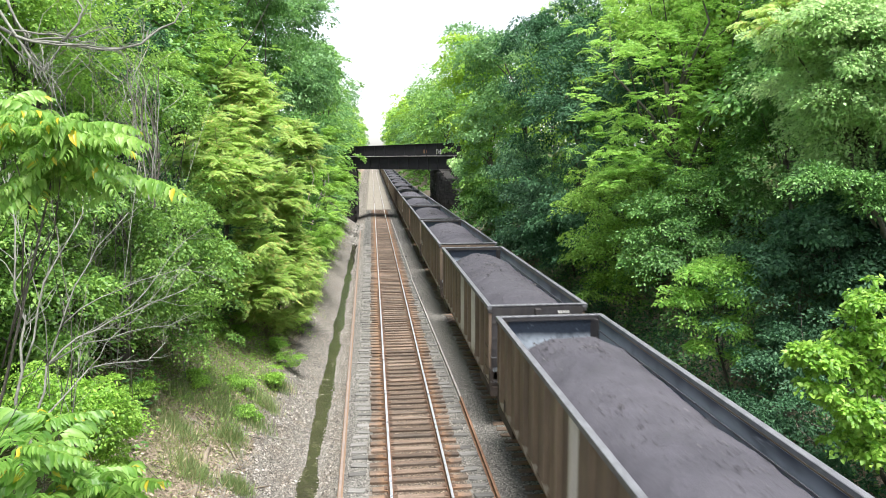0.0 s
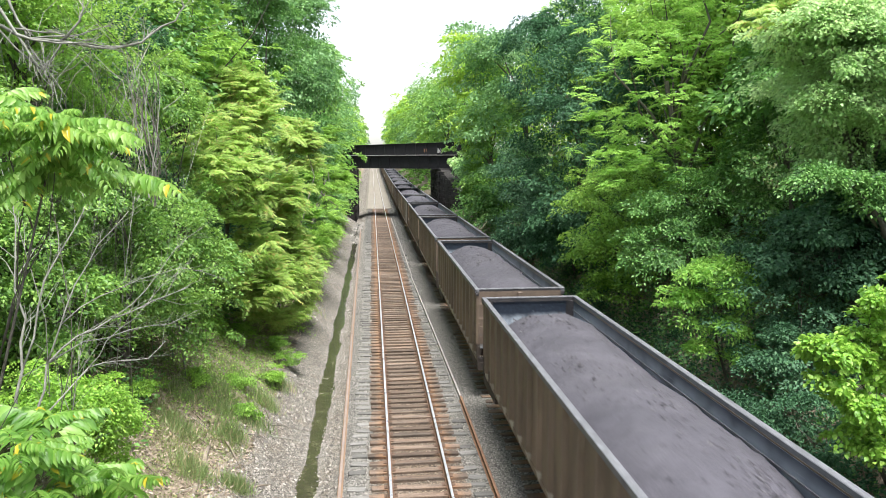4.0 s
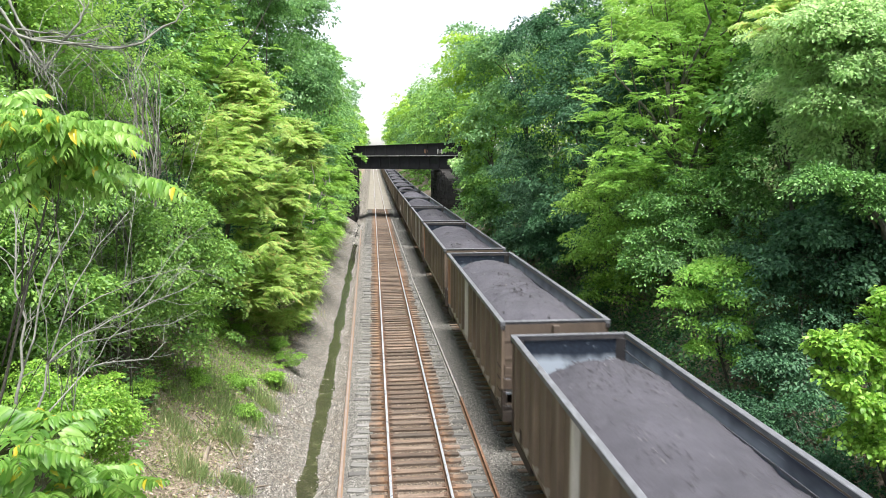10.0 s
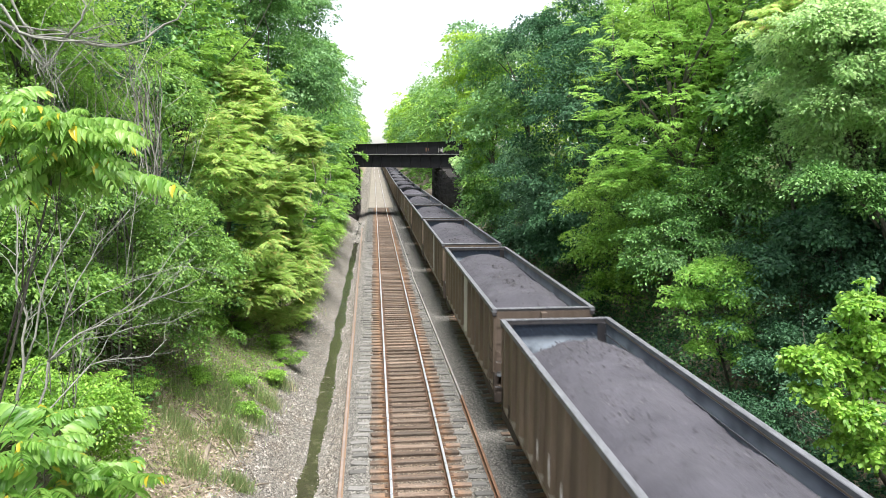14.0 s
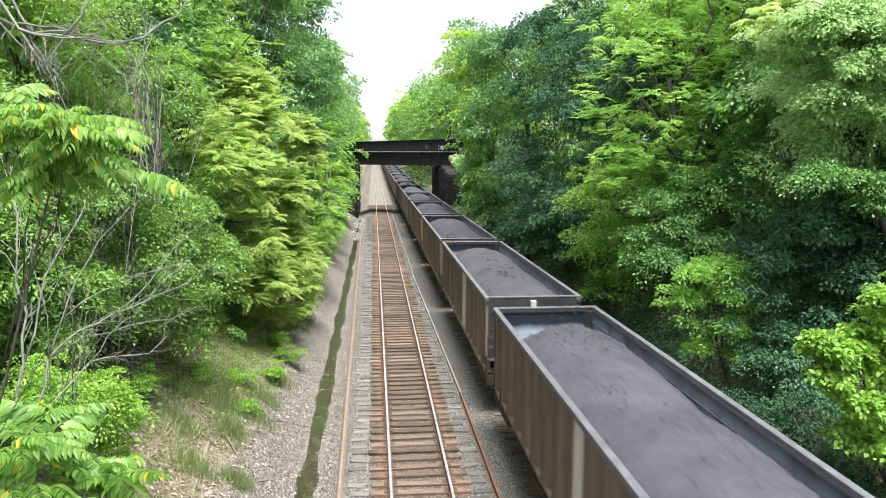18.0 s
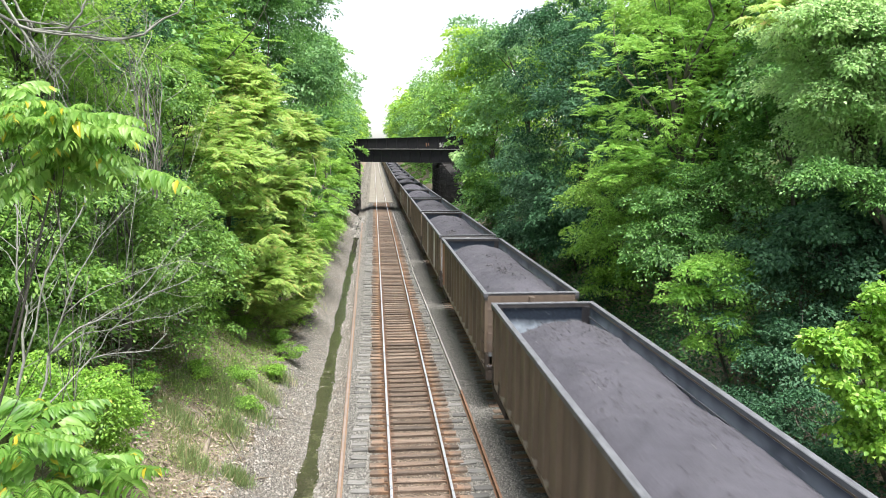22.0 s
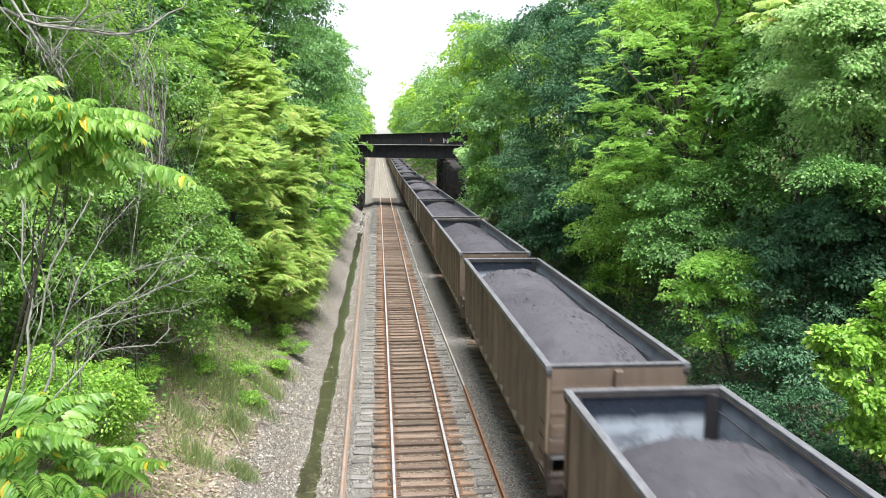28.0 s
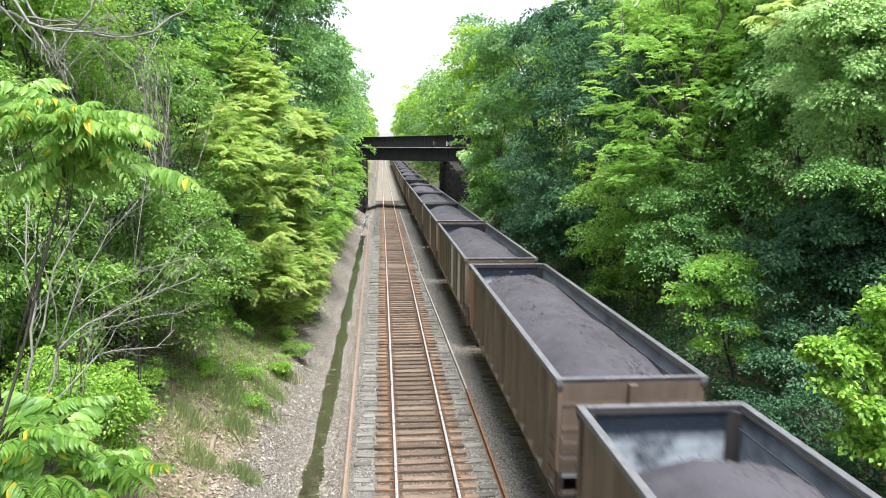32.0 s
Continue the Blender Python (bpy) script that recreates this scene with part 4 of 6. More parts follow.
def fronds(r, O, D, length, pairs=10, width=0.3, droop=0.35, hang=0.32):
    """Pinnate leaves: a row of leaflets on both sides of each arching stalk."""
    n = len(O)
    D = unit(D)
    S = unit(np.cross(D, np.array([0, 0, 1.0])))
    U = np.cross(S, D)
    t = np.linspace(0.14, 1.0, pairs)[None, :, None]
    Ln = np.asarray(length).reshape(n, 1, 1)
    P = O[:, None] + D[:, None] * Ln * t + np.array([0, 0, -1.0]) * droop * Ln * t ** 2
    way = unit(D[:, None] + np.array([0, 0, -1.0]) * 2 * droop * t)
    ps, ds, ns, ss = [], [], [], []
    for sg in (-1, 1):
        ps.append(P)
        ds.append(S[:, None] * sg + way * 0.45 + np.array([0, 0, -hang]) + r.normal(size=P.shape) * 0.14)
        ns.append(U[:, None] + S[:, None] * sg * 0.25 + r.normal(size=P.shape) * 0.15)
        ss.append((Ln * width * np.sin(np.clip(0.35 + 0.62 * t, 0, 1) * math.pi) ** 0.5 * r.uniform(0.8, 1.15, P.shape[:2] + (1,)))[..., 0])
    c = lambda q: np.concatenate([a.reshape(-1, 3) for a in q])
    return c(ps), c(ds), c(ns), np.concatenate([a.ravel() for a in ss])


def frond_heads(r, C, O, heads, length, lift=(0.0, 0.6)):
    """Rosettes of pinnate leaves at twig ends."""
    n = len(C)
    a = r.uniform(0, 2 * math.pi, (n, heads))
    d = np.stack([np.cos(a), np.sin(a), r.uniform(*lift, (n, heads))], -1) + O[:, None] * 0.5
    Ov = np.repeat(C, heads, 0) + r.normal(size=(n * heads, 3)) * 0.05
    return Ov, d.reshape(-1, 3), length * r.uniform(0.6, 1.2, n * heads)


def limbs(s, base, tips, r0, rng, bend=0.15, sides=5):
    """Branches from a point to many tips, joined into Solid s."""
    for t in tips:
        a, b = Vector(base), Vector(t)
        d = (b - a).length
        m = a.lerp(b, 0.5) + Vector((rng.uniform(-1, 1), rng.uniform(-1, 1), rng.uniform(0, 1))) * d * bend
        q = a.lerp(m, 0.5) + Vector((rng.uniform(-1, 1), rng.uniform(-1, 1), 0)) * d * 0.04
        w = m.lerp(b, 0.5) + Vector((rng.uniform(-1, 1), rng.uniform(-1, 1), rng.uniform(-1, 1))) * d * 0.05
        s.tube([a, q, m, w, b], [r0, r0 * 0.8, r0 * 0.6, r0 * 0.38, r0 * 0.15], sides)


def tree(name, x, y, blobs, leaves, label, clumps=120, per=90, rad=0.7, size=0.13, girth=0.16, style="spray", seed=1, shell=0.62, category="tree",
         bark=None, base=None, aspect=0.55, droop=0.5, group="", flat=0.3, limb=10, heads=7, layer=3.6, hang=0.32, lift=(0.0, 0.6), sag=0.35, blade=False):
    """Trunk, limbs and a crown of single leaves; blobs are given in the world."""
    r, rng = np.random.RandomState(seed), random.Random(seed)
    z0 = float(land(x, y)) - 0.15 if base is None else base
    root = Vector((x, y, z0))
    t = thing(name, Matrix.Translation(root), label, category, group)
    rel = [(b[0] - x, b[1] - y, b[2] - z0, *b[3:]) for b in blobs]
    if style == "spray" and size < 0.25:
        clumps, per, size = int(clumps * 1.25), int(per * 1.45), size * 0.85
    C, O = clump_centres(r, rel, clumps, shell, layer)
    if style == "frond":
        P, D, N, S = fronds(r, *frond_heads(r, C, O, heads, size, lift), width=0.30, pairs=per, droop=sag, hang=hang)
        aspect = 0.40 if blade else 0.37
    else:
        P, D, N, S = sprays(r, C, O, per, rad, size, flat, droop)
    V, F = (leaf_blades if blade else leaf_tris)(P, D, N, S, aspect)
    s = Solid()
    c = np.mean([b[:3] for b in rel], 0)
    top = Vector((c[0], c[1], c[2]))
    m1, m2 = top * 0.35 + Vector((rng.uniform(-0.3, 0.3), rng.uniform(-0.3, 0.3), 0)), top * 0.7
    s.tube([(0, 0, 0), m1, m2, top], [girth, girth * 0.8, girth * 0.6, girth * 0.35], 8)
    put("trunk", s.mesh("trunk", bark or M_BARK, 0, True), t)
    s = Solid()
    pick = rng.sample(range(len(C)), min(limb, len(C)))
    for q in pick:
        limbs(s, m1.lerp(top, rng.uniform(0.1, 0.95)), [C[q]], girth * rng.uniform(0.2, 0.4), rng)
    tagged(put("branching", s.mesh("branching", bark or M_BARK, 0, True), t), kind="stuff")
    put("crown", tri_mesh("crown", V, F, leaves), t)
    return t


# ---- right bank, near to far ----
SWAY = []
BUSH = tree("shrub", 8.9, 12.4, [(8.40, 12.2, 6.05, 0.28, 0.35, 0.3), (8.15, 12.2, 5.25, 0.4, 0.5, 0.3), (8.65, 12.3, 4.9, 0.5, 0.5, 0.4), (7.10, 12.2, 4.75, 0.34, 0.45, 0.2), (7.60, 12.3, 4.6, 0.45, 0.5, 0.3), (8.40, 12.4, 4.35, 0.6, 0.6, 0.5), (7.25, 12.2, 4.15, 0.34, 0.4, 0.2), (7.85, 12.2, 3.7, 0.45, 0.5, 0.3), (7.70, 12.2, 3.1, 0.3, 0.4, 0.2), (8.50, 12.2, 2.9, 0.4, 0.5, 0.3), (8.25, 12.2, 5.7, 0.3, 0.4, 0.25), (8.7, 12.3, 5.5, 0.35, 0.4, 0.3)], L_BRIGHT,
     "bright yellow-green young leafy shrub on the bank", 225, 32, 0.21, 0.125, 0.05, seed=21, category="shrub", aspect=0.72, blade=True)
SWAY.append((tree("broadleaf_tree", 11.5, 17.5, [(10.6, 17.0, 8.9, 1.6, 1.5, 1.3), (11.2, 17.5, 10.4, 2.4, 2.0, 1.5), (10.6, 18, 12.0, 1.6, 1.5, 1.1), (12.4, 17.6, 12.2, 1.8, 1.6, 1.3)], L_PALE,
     "pale green broad-leaved tree leaning over the cutting", 260, 100, 0.46, 0.12, 0.15, seed=22, aspect=0.62, layer=1.7, flat=0.6, droop=0.35), 0.5, 1.6, 1.1))
tree("ailanthus_tree", 12.0, 17, [(8.95, 16.8, 11.4, 0.9, 0.8, 0.5), (10.4, 17.0, 12.2, 1.0, 0.8, 0.6)], L_SUMAC, "tall tree with drooping pinnate leaves", 24, 12, 0.6, 0.8, 0.1, "frond", 23, heads=6, layer=1, hang=0.4)
tree("locust_tree", 11.5, 27, [(9.3, 26, 10.6, 3.1, 2.4, 2.1), (9.3, 27, 13.4, 2.8, 2.3, 1.8), (11.4, 27, 14.8, 3, 2.5, 2), (9.2, 25.4, 7.6, 2.3, 2, 1.5), (12, 26, 11, 2.5, 2.4, 2.5), (7.9, 26, 9.0, 1.3, 1.2, 0.8)], L_LOCUST,
     "bright green feathery tree with layered boughs", 640, 8, 0.72, 0.42, 0.2, "frond", 24, heads=7)
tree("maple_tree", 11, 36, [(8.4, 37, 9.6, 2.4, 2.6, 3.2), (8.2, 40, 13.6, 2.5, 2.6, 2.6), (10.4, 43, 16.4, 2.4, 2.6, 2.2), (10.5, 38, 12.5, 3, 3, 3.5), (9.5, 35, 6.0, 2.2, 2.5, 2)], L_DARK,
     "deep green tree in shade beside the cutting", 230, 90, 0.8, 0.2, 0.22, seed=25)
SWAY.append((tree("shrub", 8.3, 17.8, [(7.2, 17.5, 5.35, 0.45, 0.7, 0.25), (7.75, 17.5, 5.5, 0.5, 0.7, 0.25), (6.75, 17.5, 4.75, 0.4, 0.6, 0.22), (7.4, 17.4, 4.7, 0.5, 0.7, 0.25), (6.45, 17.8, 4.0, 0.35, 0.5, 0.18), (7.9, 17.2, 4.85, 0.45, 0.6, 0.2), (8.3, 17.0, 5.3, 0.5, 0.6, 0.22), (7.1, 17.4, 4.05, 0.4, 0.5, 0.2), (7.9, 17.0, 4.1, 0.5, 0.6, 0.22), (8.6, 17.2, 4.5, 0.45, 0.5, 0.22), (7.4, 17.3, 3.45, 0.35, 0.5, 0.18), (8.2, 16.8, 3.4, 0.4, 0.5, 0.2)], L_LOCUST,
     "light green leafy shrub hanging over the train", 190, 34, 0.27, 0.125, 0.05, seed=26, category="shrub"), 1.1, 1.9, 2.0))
# Leaf colour carries the shade under the pale tree.
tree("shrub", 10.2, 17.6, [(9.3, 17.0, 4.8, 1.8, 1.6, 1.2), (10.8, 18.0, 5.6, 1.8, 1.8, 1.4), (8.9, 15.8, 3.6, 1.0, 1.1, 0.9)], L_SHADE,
     "undergrowth on the bank, shade put into its leaf colour", 170, 70, 0.45, 0.12, 0.06, seed=27, category="shrub")
# Added where only a dark hollow lies; its leaves carry that shade.
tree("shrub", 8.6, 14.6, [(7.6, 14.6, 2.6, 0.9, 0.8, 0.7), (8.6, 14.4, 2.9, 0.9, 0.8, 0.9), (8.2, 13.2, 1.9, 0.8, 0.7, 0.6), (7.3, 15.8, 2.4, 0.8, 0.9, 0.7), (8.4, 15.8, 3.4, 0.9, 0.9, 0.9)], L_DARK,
     "added dark-leaved shrub standing for the shade of the hollow", 130, 60, 0.32, 0.09, 0.05, seed=38, category="shrub", shell=0.3)
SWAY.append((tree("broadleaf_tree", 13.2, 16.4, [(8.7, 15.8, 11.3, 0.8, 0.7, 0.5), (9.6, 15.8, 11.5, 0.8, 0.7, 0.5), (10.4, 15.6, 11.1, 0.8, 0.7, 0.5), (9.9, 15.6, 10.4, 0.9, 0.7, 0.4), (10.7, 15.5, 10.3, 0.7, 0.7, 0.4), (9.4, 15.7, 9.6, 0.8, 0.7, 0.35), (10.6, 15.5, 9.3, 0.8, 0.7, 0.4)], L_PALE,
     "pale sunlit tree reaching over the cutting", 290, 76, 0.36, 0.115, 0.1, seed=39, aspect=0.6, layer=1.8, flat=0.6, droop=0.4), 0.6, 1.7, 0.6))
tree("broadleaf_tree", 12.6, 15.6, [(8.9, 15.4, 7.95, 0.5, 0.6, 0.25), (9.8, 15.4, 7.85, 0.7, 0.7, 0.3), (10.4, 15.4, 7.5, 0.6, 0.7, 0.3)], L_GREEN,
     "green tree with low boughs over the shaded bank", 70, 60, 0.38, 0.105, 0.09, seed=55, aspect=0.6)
# Added in the hollow; shade is put into the leaf colour.
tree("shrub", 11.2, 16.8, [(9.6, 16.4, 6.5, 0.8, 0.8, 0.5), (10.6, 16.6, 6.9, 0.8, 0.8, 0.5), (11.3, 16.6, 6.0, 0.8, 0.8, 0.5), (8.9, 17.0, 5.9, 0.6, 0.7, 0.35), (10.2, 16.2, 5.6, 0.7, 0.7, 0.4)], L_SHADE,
     "broad-leaved shrub with shade put into its leaf colour", 110, 55, 0.34, 0.13, 0.06, seed=56, category="shrub", aspect=0.7, layer=1.6)
tree("shrub", 10, 24, [(9.3, 23.5, 5.2, 1.9, 2.2, 1.5), (10.3, 24, 6.6, 2.2, 2.2, 1.6)], L_GREEN, "mid-green undergrowth on the shaded bank", 150, 70, 0.5, 0.13, 0.06, seed=28, category="shrub")
tree("shrub", 9.6, 29.5, [(8.9, 29.0, 4.6, 1.9, 2.4, 1.6), (9.5, 30, 6.8, 2.2, 2.4, 1.6), (8.3, 27.6, 3.2, 1.1, 1.6, 0.9)], L_FEATHER, "green leafy thicket on the bank", 190, 70, 0.55, 0.15, 0.07, seed=29, category="shrub")
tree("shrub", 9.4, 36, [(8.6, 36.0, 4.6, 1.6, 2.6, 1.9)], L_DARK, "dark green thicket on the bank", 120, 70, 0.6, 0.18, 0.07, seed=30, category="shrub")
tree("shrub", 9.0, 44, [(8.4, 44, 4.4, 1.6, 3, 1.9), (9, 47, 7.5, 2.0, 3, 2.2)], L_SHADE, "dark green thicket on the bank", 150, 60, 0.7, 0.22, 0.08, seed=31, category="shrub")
tree("broadleaf_tree", 11, 52, [(9, 52, 11, 2.8, 3.2, 3.4), (9.6, 56, 15.5, 3.2, 3.4, 3), (10.7, 50, 16.6, 2.4, 3.0, 2.4)], L_FARB, "green broad-leaved tree above the cutting", 220, 70, 0.95, 0.27, 0.24, seed=32)
tree("broadleaf_tree", 10.4, 61, [(8.5, 60, 11, 2.6, 3.4, 3.2), (8.6, 59, 6.4, 2.0, 3, 2.2)], L_FAR, "green broad-leaved tree above the cutting", 170, 70, 0.9, 0.3, 0.22, seed=33)
tree("shrub", 9.4, 58, [(8.7, 58, 4.9, 1.7, 3, 1.9)], L_GREEN, "green thicket beside the train", 100, 60, 0.7, 0.27, 0.08, seed=34, category="shrub")
tree("broadleaf_tree", 11.5, 70, [(9.2, 70, 17, 3.2, 3.6, 3.6), (9, 68, 11.5, 2.4, 3.4, 2.8)], L_FARY, "tall yellow-green tree above the cutting", 200, 60, 1.0, 0.34, 0.26, seed=35)
tree("shrub", 9.6, 72, [(9.9, 71, 6.8, 1.8, 3.6, 2.4), (10.2, 80, 6.4, 1.5, 3, 2)], L_FARB, "green thicket by the stone wing wall", 150, 60, 0.8, 0.3, 0.08, seed=36, category="shrub")
tree("shrub", 10.6, 88, [(10.2, 88, 7.7, 1.5, 2.4, 1.5)], L_PALE, "pale flowering shrub beside the bridge", 60, 60, 0.6, 0.3, 0.06, seed=37, category="shrub")

# ---- left bank, near to far ----
GUST = []
GUST.append((tree("ailanthus_tree", -6.2, 7.2, [(-4.1, 6.6, 8.79, 0.22, 0.3, 0.08), (-4.25, 6.6, 8.53, 0.28, 0.35, 0.12), (-3.8, 6.6, 8.51, 0.3, 0.35, 0.12), (-3.45, 6.6, 8.35, 0.22, 0.3, 0.1), (-3.35, 6.6, 8.15, 0.2, 0.3, 0.1), (-3.6, 6.6, 8.08, 0.2, 0.3, 0.1), (-3.85, 6.6, 8.21, 0.28, 0.3, 0.12), (-4.25, 6.6, 8.23, 0.25, 0.3, 0.12)], L_AIL,
     "ailanthus bough with bright drooping leaflets", 36, 12, 0.3, 0.5, 0.025, "frond", 41, 0.2, "tree", heads=4, limb=8, layer=1, hang=0.8, lift=(-0.1, 0.4), blade=True), 0.25, 1.2, 0.0))
GUST.append((tree("ailanthus_tree", -6.0, 9.0, [(-5.75, 9, 4.35, 0.4, 0.5, 0.2), (-5.2, 9, 4.3, 0.4, 0.5, 0.2), (-4.75, 9, 4.05, 0.35, 0.5, 0.15), (-5.6, 9.2, 4.75, 0.4, 0.5, 0.2), (-5.3, 9, 3.8, 0.5, 0.5, 0.2), (-4.7, 9, 3.75, 0.4, 0.4, 0.15)], L_AIL,
     "young ailanthus with fresh drooping leaflets", 28, 14, 0.3, 0.85, 0.03, "frond", 42, 0.3, heads=3, limb=6, layer=1, hang=0.6, blade=True), 0.6, 1.4, 1.0))
tree("shrub", -6.6, 13.2, [(-6.2, 13, 3.75, 0.85, 0.7, 0.75), (-7.2, 13.2, 3.9, 0.8, 0.7, 0.8), (-6.0, 13.6, 2.9, 0.6, 0.6, 0.6), (-6.6, 12.7, 4.2, 0.6, 0.6, 0.4)], L_BRIGHT,
     "light yellow-green small-leaved shrub on the bank", 185, 60, 0.25, 0.075, 0.04, seed=43, category="shrub", blade=True)
tree("vine_clad_tree", -8.0, 20, [(-6.7, 20, 6.2, 1.7, 1.6, 1.7), (-7.2, 21, 3.9, 1.5, 1.7, 1.3), (-7.6, 18, 8, 1.6, 1.5, 1.4), (-8.6, 20, 6, 1.8, 1.8, 2.5)], L_VINE,
     "tangled vine-clad tree with mid-green leaves", 260, 80, 0.5, 0.12, 0.14, seed=44)
vined = tree("vine_clad_tree", -9.6, 14, [(-8.6, 14, 6.4, 1.3, 1.4, 2.0), (-9.4, 14.5, 9, 1.7, 1.7, 1.6), (-8.6, 15.6, 4.4, 1.1, 1.2, 1.1)], L_VINE,
     "leafy tree tangled with bare stems", 170, 80, 0.45, 0.11, 0.12, seed=45)
tree("sumac", -7.6, 28.5, [(-6.7, 31, 11.2, 1.5, 1.4, 1.2), (-6.7, 28, 9.2, 1.4, 1.4, 1.3), (-5.7, 30.6, 9.6, 1.5, 1.6, 1.4), (-6.0, 27, 7.4, 1.3, 1.4, 1.3), (-5.7, 27, 5.3, 1.2, 1.4, 1.3), (-6.6, 25, 7.8, 1.1, 1.2, 1.2)], L_SUMAC,
     "light green sumac with arching pinnate leaves", 330, 11, 0.5, 0.72, 0.1, "frond", 46, 0.35, heads=6, layer=1, hang=0.22, lift=(-0.25, 0.8), sag=0.32)
tree("sumac", -6.4, 33, [(-4.9, 38, 8.8, 1.3, 1.8, 1.5), (-5.2, 32, 6.6, 1.3, 1.6, 1.5), (-4.9, 32, 4.2, 1.0, 1.6, 1.4), (-5.3, 28.4, 3.5, 0.9, 1.2, 0.9), (-4.6, 35, 2.2, 0.7, 1.6, 0.8), (-6.0, 28, 3.9, 0.7, 1, 0.7), (-5.3, 31, 3.5, 0.8, 1, 0.7), (-4.9, 34, 4.0, 0.7, 1.2, 0.8), (-6.5, 27, 4.2, 0.7, 0.8, 0.7), (-4.2, 34, 3.0, 0.6, 1, 0.7), (-5.2, 27, 3.3, 0.8, 0.6, 0.7), (-4.6, 29.5, 3.2, 0.7, 0.6, 0.6), (-5.9, 26.2, 3.5, 0.6, 0.6, 0.6)], L_SUMAC,
     "light green sumac with arching pinnate leaves", 640, 11, 0.5, 0.72, 0.1, "frond", 47, 0.35, heads=6, layer=1, hang=0.22, lift=(-0.25, 0.8), sag=0.32)
tree("sumac", -5.4, 31, [(-4.75, 31, 1.5, 0.5, 0.8, 0.4), (-5.2, 30, 1.5, 0.5, 0.8, 0.4), (-4.6, 33.5, 1.3, 0.4, 0.8, 0.4), (-5.6, 29.5, 1.8, 0.5, 0.6, 0.35), (-4.5, 36, 1.3, 0.4, 0.9, 0.4), (-6.1, 28.6, 2.2, 0.4, 0.5, 0.35)], L_SUMAC,
     "low light green sumac shoots at the foot of the bank", 120, 10, 0.4, 0.5, 0.03, "frond", 57, 0.3, heads=5, layer=1, hang=0.2, lift=(-0.1, 0.9), sag=0.3)
tree("sumac", -6.2, 45, [(-4.6, 45, 7.3, 0.9, 2.4, 1.3), (-4.5, 42, 4.3, 0.8, 2.4, 1.3), (-4.4, 54, 5.1, 0.8, 3, 1.5), (-4.2, 60, 7.0, 0.8, 3, 1.3), (-4.7, 64, 9.6, 0.9, 3, 1.3)], L_FEATHER,
     "light green sumac thicket leaning over the ditch", 230, 9, 0.5, 0.8, 0.1, "frond", 54, heads=7, layer=1.4)
tree("locust_tree", -10, 32, [(-8.2, 32, 13.2, 2.7, 2.8, 2.3), (-8.8, 31, 16.4, 2.6, 2.6, 1.8), (-9.8, 29, 12, 2.6, 2.8, 2.8), (-7.6, 34, 10, 1.8, 2.2, 1.6)], L_FEATHER,
     "tall bright green feathery tree above the bank", 560, 8, 0.7, 0.45, 0.2, "frond", 48, heads=7)
tree("broadleaf_tree", -11, 20, [(-8.6, 19, 11.4, 2.1, 2.2, 1.8), (-9.6, 18, 13.6, 2.4, 2.2, 1.6), (-10.5, 21, 10, 2.2, 2.2, 2.4)], L_FEATHER,
     "bright green tree over bare stems", 230, 90, 0.55, 0.12, 0.16, seed=49)
tree("broadleaf_tree", -9, 47, [(-6.8, 46, 10, 1.9, 2.8, 2.6), (-6.3, 46, 5.4, 1.3, 2.8, 2.0), (-7.8, 47, 15.5, 2.6, 3.0, 3), (-8.4, 44, 19, 2.8, 3, 2.4)], L_GREEN,
     "green broad-leaved tree above the ditch", 250, 80, 0.8, 0.24, 0.22, seed=50)
tree("broadleaf_tree", -8.6, 56, [(-6.4, 55, 14.6, 2.1, 3, 3.2), (-6.0, 57, 8.6, 1.6, 3, 2.6), (-6.8, 58, 19, 2.6, 3, 2.6), (-5.6, 56, 4.4, 1.0, 3, 1.6)], L_FARB,
     "grey-green broad-leaved tree above the ditch", 250, 70, 0.9, 0.27, 0.24, seed=51)
tree("broadleaf_tree", -8.4, 68, [(-5.9, 68, 10, 1.7, 3.4, 2.8), (-5.2, 68, 5.2, 1.0, 3.4, 2.0), (-6.4, 70, 16.6, 2.2, 3.4, 3.2)], L_GREEN,
     "green broad-leaved tree above the ditch", 220, 70, 1.0, 0.3, 0.24, seed=52)
tree("broadleaf_tree", -8.4, 82, [(-5.9, 82, 9, 1.7, 4, 3), (-5.0, 84, 4.6, 1.1, 4, 1.8), (-6.2, 84, 17, 2.2, 4, 3.6)], L_FAR,
     "green broad-leaved tree by the bridge", 200, 60, 1.1, 0.36, 0.26, seed=53)
br = random.Random(77)
for i, (x, y, z, q) in enumerate(((-4.5, 27.7, 0.75, 0.75), (-4.6, 25.0, 0.45, 0.52), (-5.0, 21.5, 0.6, 0.4), (-6.5, 31, 1.6, 0.7), (-5.6, 33.5, 1.3, 0.7), (-6.9, 26, 2.2, 0.6), (-5.1, 28.5, 0.8, 0.45), (-6.4, 21.5, 1.7, 0.5), (-5.5, 23, 1.0, 0.4), (-6.3, 28.5, 1.6, 0.5), (-7.2, 19, 2.3, 0.55))):
    bl = [(x + br.uniform(-0.5, 0.5) * q, y + br.uniform(-0.6, 0.6) * q, z + br.uniform(-0.35, 0.5) * q, q * br.uniform(0.35, 0.7), q * br.uniform(0.35, 0.7), q * br.uniform(0.3, 0.6)) for _ in range(5)]
    tree("shrub", x, y, bl, (L_FEATHER, L_BRIGHT, L_FEATHER)[i % 3], "low light green bush on the gravel bank", 38, 34, 0.17, 0.075, 0.02, seed=60 + i, category="shrub", group="bushes along the ditch", droop=0.1)
